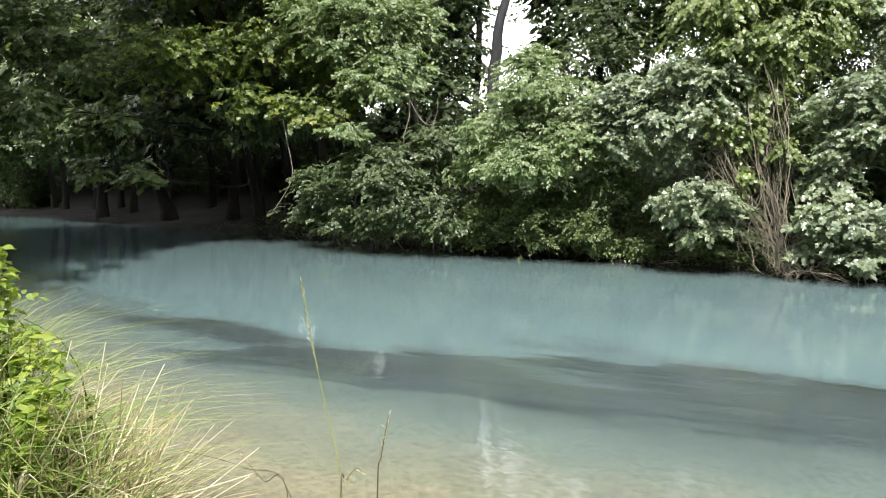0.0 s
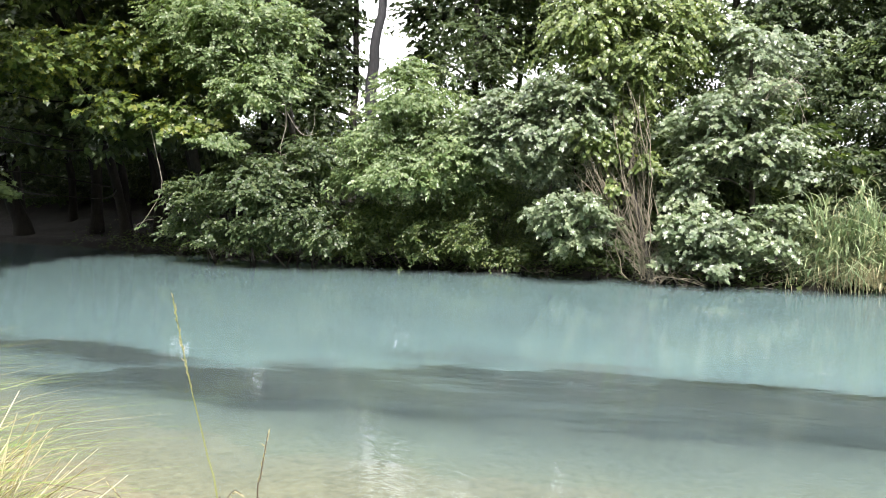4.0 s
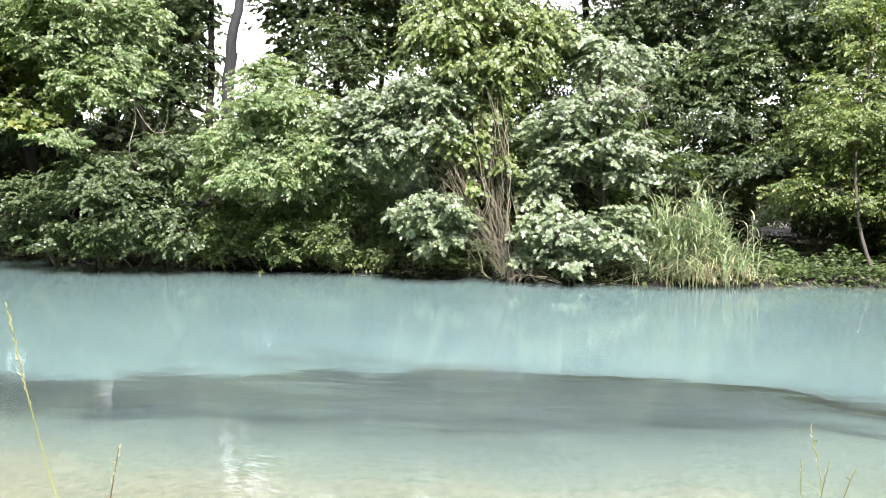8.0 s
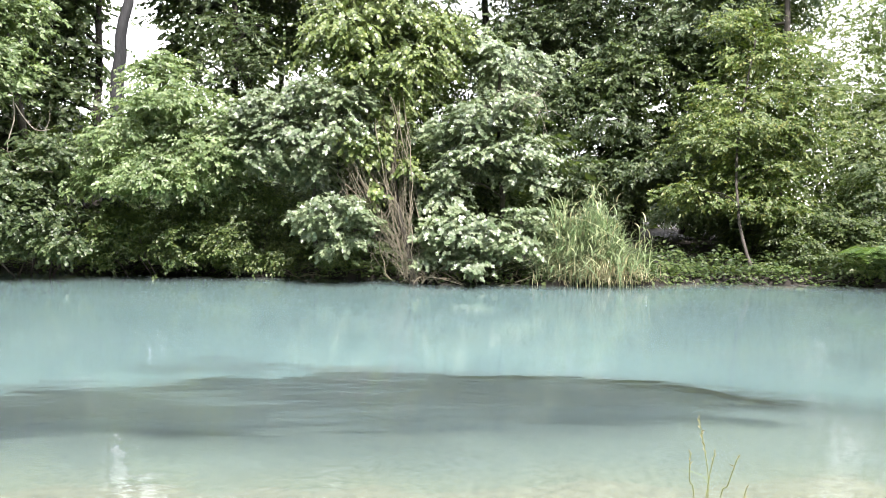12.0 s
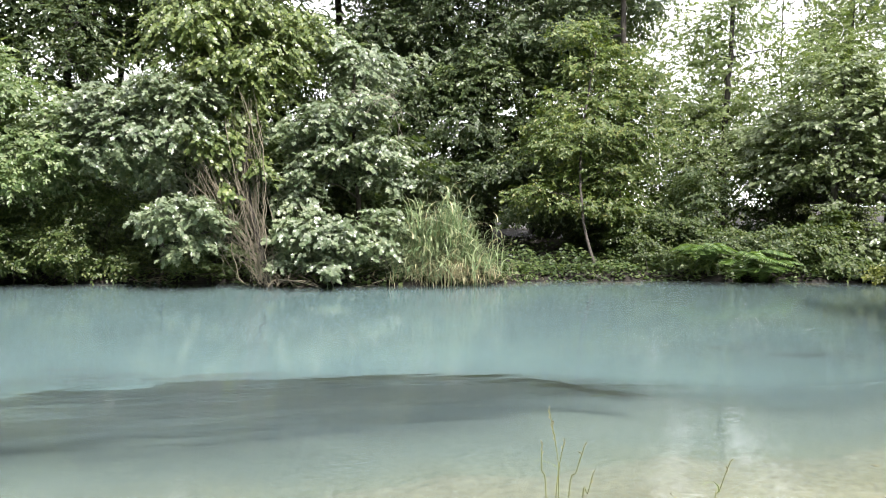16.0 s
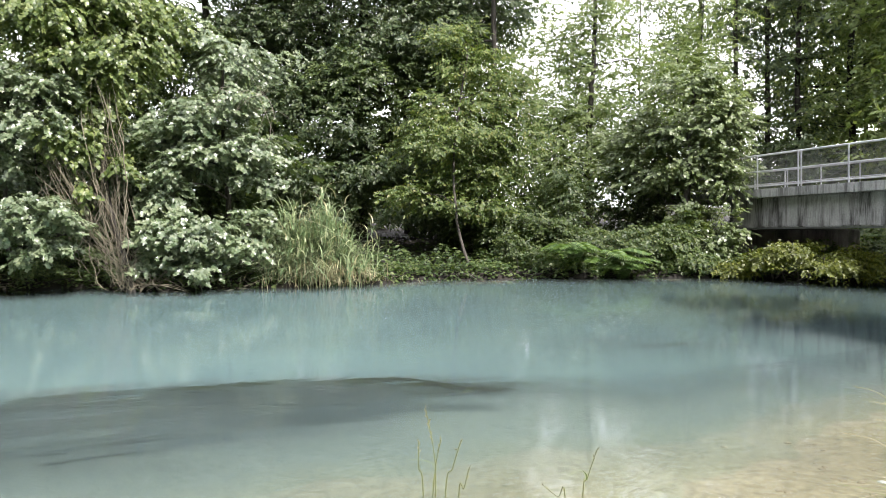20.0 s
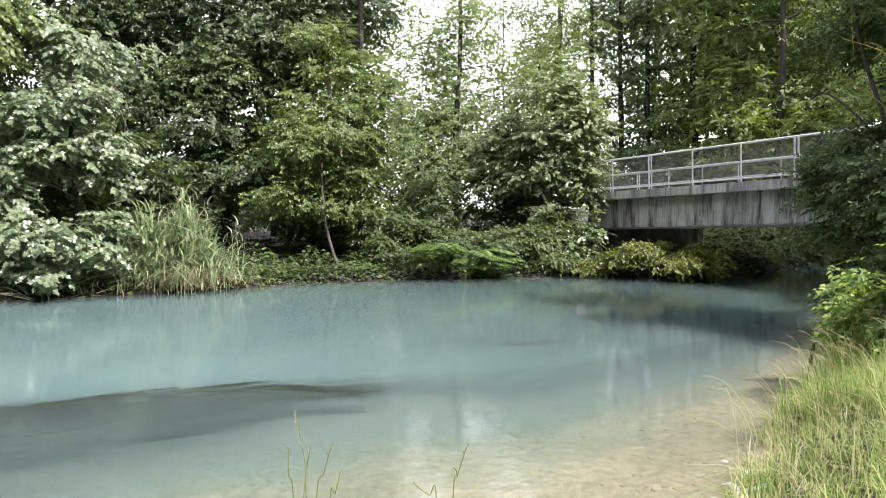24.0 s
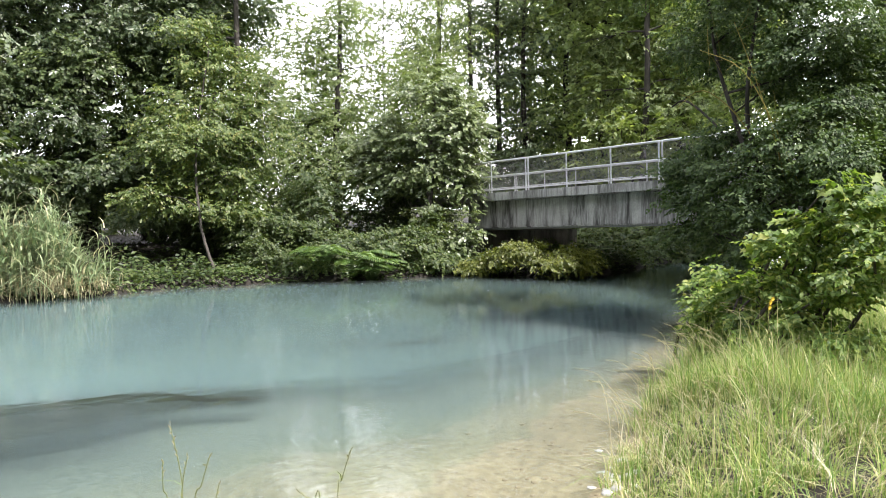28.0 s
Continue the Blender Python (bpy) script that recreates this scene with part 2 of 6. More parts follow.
def ground_height(x, y):
    x, y = np.asarray(x, float), np.asarray(y, float)
    df = y - np.interp(x, FAR_X, FAR_Y) + 0.12 * wobble(x, y * 0, 1.3)
    dn = np.interp(x, NEAR_X, NEAR_Y) - y + 0.06 * wobble(x, y * 0, 2.1)
    rise = np.interp(x, [-60, -20, -10, 8, 20], [2.1, 1.9, 0.9, 0.5, 0.9])
    far = 0.22 * smooth(0, 0.35, df) + rise * smooth(0.3, 9, df) + np.interp(x, [-60, -22, -12], [3.2, 2.6, 0.0]) * smooth(5, 34, df) + 0.05 * wobble(x, y, 0.8) * smooth(0.2, 1.5, df)
    hump = np.interp(x, [-14, -7, -4.2, -2.6, 2, 5, 9], [0.7, 0.65, 0.55, 0.05, 0.02, 0.22, 0.3])
    near = hump * smooth(0, 0.7, dn) + 0.32 * smooth(0.2, 2.2, dn) + 0.02 * wobble(x, y, 2.0) * smooth(0.1, 0.8, dn)
    reach = np.interp(x, [2, 4.5, 7.0, 9], [10, 7.5, 5.0, 4.0])
    bed = -0.025 - 0.5 * smooth(0, 1, -dn / reach) * smooth(0, 0.6, -df) + 0.006 * wobble(x, y, 1.6)
    bed = np.where(df > -0.8, np.minimum(bed, -0.16), bed)
    return np.where(df > 0, far, np.where(dn > 0, near, bed))


def zg(x, y):
    return float(ground_height(x, y))


# ---- mesh helpers ----
def mesh_from(name, verts, faces, mat, smooth_shade=False):
    """A mesh of faces with equal corner counts, from arrays."""
    me = bpy.data.meshes.new(name)
    verts, faces = np.asarray(verts, np.float32), np.asarray(faces, np.int32)
    me.vertices.add(len(verts))
    me.vertices.foreach_set("co", verts.ravel())
    n, k = faces.shape
    me.loops.add(n * k)
    me.loops.foreach_set("vertex_index", faces.ravel())
    me.polygons.add(n)
    me.polygons.foreach_set("loop_start", np.arange(0, n * k, k, dtype=np.int32))
    me.polygons.foreach_set("loop_total", np.full(n, k, np.int32))
    if smooth_shade:
        me.polygons.foreach_set("use_smooth", np.ones(n, bool))
    me.materials.append(mat)
    me.update(calc_edges=True)
    return me


def part(name, data, mat=None, parent=None, label="", kind=""):
    """Links a mesh or bmesh as one object under a thing."""
    if isinstance(data, bmesh.types.BMesh):
        me = bpy.data.meshes.new(name)
        data.to_mesh(me)
        data.free()
        me.materials.append(mat)
        data = me
    ob = new(name, data)
    if parent is not None:
        ob.parent = parent
    return tagged(ob, label=label, kind=kind)


def unit(v):
    return v / np.maximum(np.linalg.norm(v, axis=-1, keepdims=True), 1e-9)


def tubes(lines, sides=6):
    """Verts and quads of tapered tubes; each line is (points, radii)."""
    V, F, base = [], [], 0
    ang = np.linspace(0, 2 * np.pi, sides, endpoint=False)
    for pts, rad in lines:
        pts = np.asarray(pts, float)
        rad = np.broadcast_to(np.asarray(rad, float), (len(pts),))
        tan = unit(np.gradient(pts, axis=0))
        ref = np.array([1.0, 0, 0]) if abs(tan[0][0]) < 0.8 else np.array([0, 1.0, 0])
        a = unit(np.cross(tan, ref))
        b = np.cross(tan, a)
        ring = pts[:, None] + rad[:, None, None] * (np.cos(ang)[None, :, None] * a[:, None] + np.sin(ang)[None, :, None] * b[:, None])
        V.append(ring.reshape(-1, 3))
        n = len(pts)
        i, j = np.meshgrid(np.arange(n - 1), np.arange(sides), indexing="ij")
        q = np.stack([i * sides + j, i * sides + (j + 1) % sides, (i + 1) * sides + (j + 1) % sides, (i + 1) * sides + j], -1).reshape(-1, 4)
        F.append(q + base)
        base += n * sides
    return np.concatenate(V), np.concatenate(F)


def curve_points(pts, n=10):
    """A smooth line through control points."""
    pts = np.asarray(pts, float)
    t = np.linspace(0, len(pts) - 1, n)
    out = []
    for u in t:
        i = min(int(u), len(pts) - 2)
        f = u - i
        p0, p1, p2, p3 = pts[max(i - 1, 0)], pts[i], pts[i + 1], pts[min(i + 2, len(pts) - 1)]
        out.append(0.5 * (2 * p1 + (p2 - p0) * f + (2 * p0 - 5 * p1 + 4 * p2 - p3) * f * f + (3 * p1 - p0 - 3 * p2 + p3) * f ** 3))
    return np.array(out)


# leaf outlines: length along y from 0 to 1, slightly folded along the midrib
def outline(pairs, fold):
    left = [(-x, y, fold * x) for x, y in pairs]
    right = [(x, y, fold * x) for x, y in reversed(pairs)]
    verts = [(0, 0, 0)] + left + [(0, 1, -0.12)] + right + [(0, 0.42, 0.0)]
    c = len(verts) - 1
    return np.array(verts, float), np.array([(i, c, (i + 1) % c) for i in range(c)])


LEAF_OVATE = (np.array([(0, 0, 0), (-0.33, 0.4, 0.08), (0, 1, -0.15), (0.33, 0.4, 0.08)], float), np.array([(0, 2, 1), (0, 3, 2)]))
LEAF_SLIM = (np.array([(0, 0, 0), (-0.13, 0.45, 0.04), (0, 1, -0.2), (0.13, 0.45, 0.04)], float), np.array([(0, 2, 1), (0, 3, 2)]))
LEAF_IVY = outline([(0.36, 0.05), (0.44, 0.45)], 0.18)
LEAF_TOOTHED = outline([(0.26, 0.08), (0.34, 0.25), (0.26, 0.45), (0.24, 0.6), (0.1, 0.8)], 0.15)
LEAF_MAPLE = outline([(0.34, -0.04), (0.3, 0.24), (0.58, 0.52), (0.2, 0.6)], 0.2)


def scatter_leaves(rng, base, along, normal, template, size):
    """Leaf meshes at base points, with length along and face normal."""
    tv, tf = template
    y = unit(along)
    z = unit(normal - y * np.sum(normal * y, -1, keepdims=True))
    x = np.cross(y, z)
    v = base[:, None] + size[:, None, None] * (tv[None, :, 0:1] * x[:, None] + tv[None, :, 1:2] * y[:, None] + tv[None, :, 2:3] * z[:, None])
    f = tf[None] + (np.arange(len(base)) * len(tv))[:, None, None]
    return v.reshape(-1, 3), f.reshape(-1, 3)


def crown_mesh(name, blobs, template, mat, seed, density=1.0, leaf=0.13, twig=0.45, per_twig=9, droop=0.25, lift=0.7, clump=0.6, flat=0.5, keep_above=None):
    """Leaves on twigs, gathered in flat tiers over rounded masses, with gaps between."""
    rng = np.random.default_rng(seed)
    bases, outs = [], []
    for cx, cy, cz, rx, ry, rz in blobs:
        area = 4 * (rx * ry + rx * rz + ry * rz) / 1.2
        n_tw = max(int(area * 22 * density * (0.13 / leaf) ** 2), 10)
        n_cl = max(int(area * 2.6), 8)
        u = unit(rng.normal(size=(n_cl, 3)))
        u[:, 2] = np.abs(u[:, 2]) * np.where(rng.random(n_cl) < 0.3, -0.8, 1)
        cc = u * rng.uniform(0.3, 1.0, (n_cl, 1)) ** 0.7
        k = rng.integers(0, n_cl, n_tw)
        r_cl = clump * rng.uniform(0.5, 1.2, n_cl)[k]
        off = rng.normal(size=(n_tw, 3)) * r_cl[:, None] * 0.55
        mean = (rx * ry * rz) ** (1 / 3)
        p = cc[k] * (rx, ry, rz) + off * mean * (1, 1, flat)
        p[:, 2] -= 0.25 * np.hypot(off[:, 0], off[:, 1]) * mean * droop * 2
        bases.append(p + (cx, cy, cz))
        outs.append(unit(p / (rx, ry, rz) + 1e-6))
    base, outw = np.concatenate(bases), np.concatenate(outs)
    n = len(base)
    heading = unit(outw * (1, 1, 0.3) + rng.normal(size=(n, 3)) * (0.6, 0.6, 0.25) + (0, 0, -droop))
    length = twig * rng.uniform(0.6, 1.3, n)
    up = unit(np.array([0.12, -0.38, lift]) + outw * 0.45 + rng.normal(size=(n, 3)) * 0.25)
    side = unit(np.cross(heading, up))
    m = per_twig
    s = (np.arange(m) + 0.5) / m
    sign = np.where(np.arange(m) % 2, 1.0, -1.0)
    pos = base[:, None] + heading[:, None] * (length[:, None] * (s - 0.5))[..., None] - np.array([0, 0, 1.0]) * (droop * 0.5 * length[:, None] * s ** 2)[..., None]
    al = heading[:, None] * (0.45 + 0.6 * s)[None, :, None] + side[:, None] * (sign * (1.1 - 0.7 * s))[None, :, None] + rng.normal(size=(n, m, 3)) * 0.22
    al[..., 2] -= droop
    nor = up[:, None] + rng.normal(size=(n, m, 3)) * 0.3
    size = leaf * rng.uniform(0.65, 1.2, (n, m))
    pos, al, nor, size = pos.reshape(-1, 3), al.reshape(-1, 3), nor.reshape(-1, 3), size.ravel()
    if keep_above is not None:
        ok = pos[:, 2] > keep_above
        pos, al, nor, size = pos[ok], al[ok], nor[ok], size[ok]
    v, f = scatter_leaves(rng, pos, al, nor, template, size)
    return mesh_from(name, v, f, mat)


def limb_lines(rng, trunk, blobs, r):
    """Limbs that leave the trunk and end within the leaf masses."""
    groups = []
    trunk = np.asarray(trunk, float)
    for b in blobs:
        c = np.array(b[:3])
        below = trunk[trunk[:, 2] < c[2] + 0.2]
        src = below[np.argmin(np.linalg.norm(below - c, axis=1))] if len(below) else trunk[0]
        mid = (src + c) / 2 + rng.normal(size=3) * 0.12 * np.linalg.norm(c - src) * (1, 1, 0.5) + (0, 0, 0.15)
        p = curve_points([src, mid, c], 8)
        lines = [(p, np.linspace(r, r * 0.25, len(p)))]
        for _ in range(5):
            e = c + rng.uniform(-1, 1, 3) * b[3:6] * 0.9
            q = curve_points([p[5], (p[5] + e) / 2 + rng.normal(size=3) * 0.1, e], 5)
            lines.append((q, np.linspace(r * 0.35, r * 0.08, len(q))))
        groups.append(lines)
    return groups


def tree(name, label, category, trunk, r0, blobs, leaf_mat, template, seed, bark=None, group="", limb_r=None, trunk_name="trunk", limbs_to=None, more_stems=(), top=(), **kw):
    """A tapered trunk with limbs and a crown of leaves, under an empty at its base."""
    rng = np.random.default_rng(seed + 900)
    bark = bark or M_BARK
    trunk = np.asarray(trunk, float)
    foot = trunk[0].copy()
    root = new(name)
    root.location = foot
    tagged(root, label, category, group)
    line = curve_points(trunk, 14)
    taper = np.linspace(r0, r0 * 0.45, len(line))
    taper[0] *= 1.45
    taper[1] *= 1.12
    line = line + np.where(np.arange(len(line))[:, None] > 0, rng.normal(size=line.shape) * r0 * 0.12, 0)
    line[0, 2] -= 0.25
    v, f = tubes([(line, taper)], 12)
    part(trunk_name, mesh_from(trunk_name, v - foot, f, bark, True), parent=root)
    for pts, r in more_stems:
        p = curve_points(pts, 12)
        v, f = tubes([(p, np.linspace(r, r * 0.45, len(p)))], 8)
        part("side_stem", mesh_from("side_stem", v - foot, f, bark, True), parent=root)
    for lines in limb_lines(rng, line[3:], blobs if limbs_to is None else limbs_to, limb_r or min(r0 * 0.35, 0.07)):
        v, f = tubes(lines, 5)
        part("limb", mesh_from("limb", v - foot, f, bark, True), parent=root)
    local = [(b[0] - foot[0], b[1] - foot[1], b[2] - foot[2], *b[3:]) for b in blobs]
    part("crown", crown_mesh("crown", local, template, leaf_mat, seed, **kw), parent=root, kind="stuff")
    if top:
        part("treetop", crown_mesh("treetop", list(top), LEAF_OVATE, leaf_mat, seed + 7, leaf=0.75, density=0.8, twig=1.4, per_twig=6), parent=root, kind="stuff")
    return root


def shrub(name, label, blobs, leaf_mat, template, seed, stems=9, category="shrub", bark=None, group="", stem_r=0.03, **kw):
    """Several stems out of the ground with leaf masses on them."""
    rng = np.random.default_rng(seed + 500)
    cx, cy = np.mean([b[0] for b in blobs]), np.mean([b[1] for b in blobs])
    foot = np.array([cx, cy, zg(cx, cy)])
    root = new(name)
    root.location = foot
    tagged(root, label, category, group)
    for i in range(stems):
        b = blobs[i % len(blobs)]
        x, y = b[0] * 0.75 + cx * 0.25 + rng.uniform(-0.3, 0.3), b[1] * 0.75 + cy * 0.25 + 0.25 + rng.uniform(0, 0.4)
        s = np.array([x, y, max(zg(x, y), 0) - 0.1])
        e = np.array(b[:3]) + rng.uniform(-0.6, 0.6, 3) * b[3:6]
        p = curve_points([s, s * 0.4 + e * 0.6 + rng.normal(size=3) * 0.12 + (0, 0, 0.1), e], 7)
        v, f = tubes([(p, np.linspace(stem_r, stem_r * 0.27, len(p)))], 5)
        part("stem", mesh_from("stem", v - foot, f, bark or M_BARK, True), parent=root)
    local = [(b[0] - foot[0], b[1] - foot[1], b[2] - foot[2], *b[3:]) for b in blobs]
    part("foliage", crown_mesh("foliage", local, template, leaf_mat, seed, keep_above=0.03 - foot[2], **kw), parent=root, kind="stuff")
    return root


def blades(rng, x, y, z, height, width, lean, heading=None, segs=4):
    """Grass blades that bend over: verts and quads."""
    n = len(x)
    az = rng.uniform(0, 2 * np.pi, n) if heading is None else heading
    d = np.stack([np.cos(az), np.sin(az), np.zeros(n)], 1)
    s_ = np.stack([-np.sin(az), np.cos(az), np.zeros(n)], 1)
    base = np.stack([x, y, z], 1)
    t = np.linspace(0, 1, segs + 1)
    horiz = (lean * height)[:, None] * t[None] ** 2
    vert = height[:, None] * (t[None] - 0.45 * (lean[:, None] * t[None] ** 2.2))
    c = base[:, None] + d[:, None] * horiz[..., None] + np.array([0, 0, 1.0]) * vert[..., None]
    w = (width[:, None] * (1 - t[None] ** 1.6 * 0.92) / 2)[..., None]
    v = np.stack([c - s_[:, None] * w, c + s_[:, None] * w], 2).reshape(-1, 3)
    k = np.arange(segs)
    q = np.stack([2 * k, 2 * k + 1, 2 * k + 3, 2 * k + 2], 1)
    f = (q[None] + (np.arange(n) * 2 * (segs + 1))[:, None, None]).reshape(-1, 4)
    return v, f


def box_bm(bm, m, sx, sy, sz, bevel=0.0):
    r = bmesh.ops.create_cube(bm, size=1, matrix=m @ Matrix.Diagonal((sx, sy, sz, 1)))
    if bevel:
        bmesh.ops.bevel(bm, geom=list({e for v in r["verts"] for e in v.link_edges}), offset=bevel, segments=2, affect="EDGES")
    return bm


# ---- ground ----
CREST_X = [-20, -13, -8, -5, -2.8, 0.5, 2.5, 4.5, 7.5, 10.75, 14, 20]
CREST_Y = [9.6, 7.5, 6.4, 7.4, 8.3, 8.9, 8.6, 7.8, 8.3, 9.8, 11.6, 14.5]
WEED_X = [-20, -12, -6, -2, -1, 1, 2.4, 5, 10, 20]        # inner edge of the weed-grown bed
WEED_Y = [8.4, 6.4, 5.3, 5.5, 5.8, 6.9, 8.2, 9.6, 12, 16]


def beyond_crest(N, L, calc, jitter, line_x=CREST_X, line_y=CREST_Y):
    """Distance outwards from the line where the shelf of the near bank drops off."""
    sep = N.new("ShaderNodeSeparateXYZ")
    L.new(N.new("ShaderNodeNewGeometry").outputs["Position"], sep.inputs[0])
    stops = [((x + 20) / 40, (y / 20,) * 3) for x, y in zip(line_x, line_y)]
    edge = calc("MULTIPLY", ramp(N, L, calc("DIVIDE", calc("ADD", sep.outputs["X"], 20), 40), stops), 20)
    rough = calc("MULTIPLY", calc("SUBTRACT", noise_tex(N, L, 0.45, 4, 0.6, (0.5, 1.2, 1)), 0.5), jitter)
    return calc("ADD", calc("SUBTRACT", sep.outputs["Y"], edge), rough), sep.outputs["X"]


def adder(N, L):
    def calc(op, a, b):
        n = N.new("ShaderNodeMath")
        n.operation = op
        for s, v in zip(n.inputs, (a, b)):
            if isinstance(v, (int, float)):
                s.default_value = v
            else:
                L.new(v, s)
        return n.outputs[0]
    return calc


def build_ground():
    def axis(lo, hi, step, far):
        inner = np.arange(lo, hi + step / 2, step)
        grow = np.cumsum(step * 1.22 ** np.arange(1, 60))
        grow = grow[grow < far]
        return np.concatenate([lo - grow[::-1], inner, hi + grow])
    xs, ys = axis(-30, 26, 0.19, 2500), axis(-3, 30, 0.19, 2500)
    X, Y = np.meshgrid(xs, ys, indexing="ij")
    Z = ground_height(X, Y)
    V = np.stack([X, Y, Z], -1).reshape(-1, 3)
    ny = len(ys)
    i, j = np.meshgrid(np.arange(len(xs) - 1), np.arange(ny - 1), indexing="ij")
    F = np.stack([i * ny + j, (i + 1) * ny + j, (i + 1) * ny + j + 1, i * ny + j + 1], -1).reshape(-1, 4)
    m, N, L, out = material("soil_and_silt")
    pos = N.new("ShaderNodeNewGeometry").outputs["Position"]
    sep = N.new("ShaderNodeSeparateXYZ")
    L.new(pos, sep.inputs[0])
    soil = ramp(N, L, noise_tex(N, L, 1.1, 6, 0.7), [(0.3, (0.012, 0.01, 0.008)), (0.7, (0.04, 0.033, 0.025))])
    silt = ramp(N, L, noise_tex(N, L, 0.9, 6, 0.7), [(0.3, (0.23, 0.19, 0.112)), (0.7, (0.36, 0.31, 0.195))])
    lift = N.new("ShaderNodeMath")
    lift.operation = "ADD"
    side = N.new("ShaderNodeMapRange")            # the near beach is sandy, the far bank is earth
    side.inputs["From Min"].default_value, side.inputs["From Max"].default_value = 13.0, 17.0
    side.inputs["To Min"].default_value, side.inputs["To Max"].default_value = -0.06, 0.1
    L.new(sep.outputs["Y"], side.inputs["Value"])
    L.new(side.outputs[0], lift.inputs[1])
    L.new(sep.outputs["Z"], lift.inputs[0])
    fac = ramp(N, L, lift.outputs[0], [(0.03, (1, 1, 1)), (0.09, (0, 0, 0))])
    deep = N.new("ShaderNodeMapRange")
    deep.inputs["From Min"].default_value, deep.inputs["From Max"].default_value = -0.04, -0.17
    L.new(sep.outputs["Z"], deep.inputs["Value"])
    silt = mixed(N, L, "MIX", deep.outputs[0], silt, (0.225, 0.235, 0.2))
    # weed growth darkens the bed along the edge of the shelf
    calc = adder(N, L)
    out_by, along = beyond_crest(N, L, calc, 1.1, WEED_X, WEED_Y)
    grown = ramp(N, L, calc("DIVIDE", calc("ADD", out_by, 0.5), 3.0), [(0.0, (0, 0, 0)), (0.2, (0.08, 0.08, 0.08)), (0.75, (0.9, 0.9, 0.9)), (1.0, (1, 1, 1))])
    patchy = ramp(N, L, noise_tex(N, L, 0.8, 5, 0.65, (0.6, 1.5, 1)), [(0.36, (0.55, 0.55, 0.55)), (0.6, (1, 1, 1))])
    grown = calc("MULTIPLY", grown, patchy)
    fades = ramp(N, L, calc("DIVIDE", calc("ADD", along, 20), 40), [(0.0, (0.5, 0.5, 0.5)), (0.2, (0.5, 0.5, 0.5)), (0.3, (0.5, 0.5, 0.5)), (0.42, (0.75, 0.75, 0.75)), (0.47, (0.95, 0.95, 0.95)), (0.55, (0.95, 0.95, 0.95)), (0.585, (0.1, 0.1, 0.1)), (1, (0.05, 0.05, 0.05))])
    silt = mixed(N, L, "MIX", calc("MULTIPLY", grown, fades), silt, (0.018, 0.028, 0.036))
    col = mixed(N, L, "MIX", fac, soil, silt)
    col = mixed(N, L, "MULTIPLY", 1.0, col, ramp(N, L, noise_tex(N, L, 14, 5, 0.7), [(0.3, (0.6, 0.6, 0.6)), (0.7, (1.25, 1.25, 1.25))]))
    p = N.new("ShaderNodeBsdfPrincipled")
    L.new(col, p.inputs["Base Color"])
    p.inputs["Roughness"].default_value = 0.92
    L.new(bumped(N, L, noise_tex(N, L, 9, 6, 0.7), 0.6, 0.05), p.inputs["Normal"])
    L.new(p.outputs[0], out.inputs[0])
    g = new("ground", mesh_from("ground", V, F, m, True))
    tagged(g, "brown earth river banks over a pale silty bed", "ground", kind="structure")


def sheet_mesh(name, mat, z):
    xs, ys = np.linspace(-130, 110, 49), np.linspace(-1, 70, 16)
    X, Y = np.meshgrid(xs, ys, indexing="ij")
    V = np.stack([X, Y, 0 * X + z], -1).reshape(-1, 3)
    ny = len(ys)
    i, j = np.meshgrid(np.arange(len(xs) - 1), np.arange(ny - 1), indexing="ij")
    F = np.stack([i * ny + j, (i + 1) * ny + j, (i + 1) * ny + j + 1, i * ny + j + 1], -1).reshape(-1, 4)
    return mesh_from(name, V, F, mat, True)


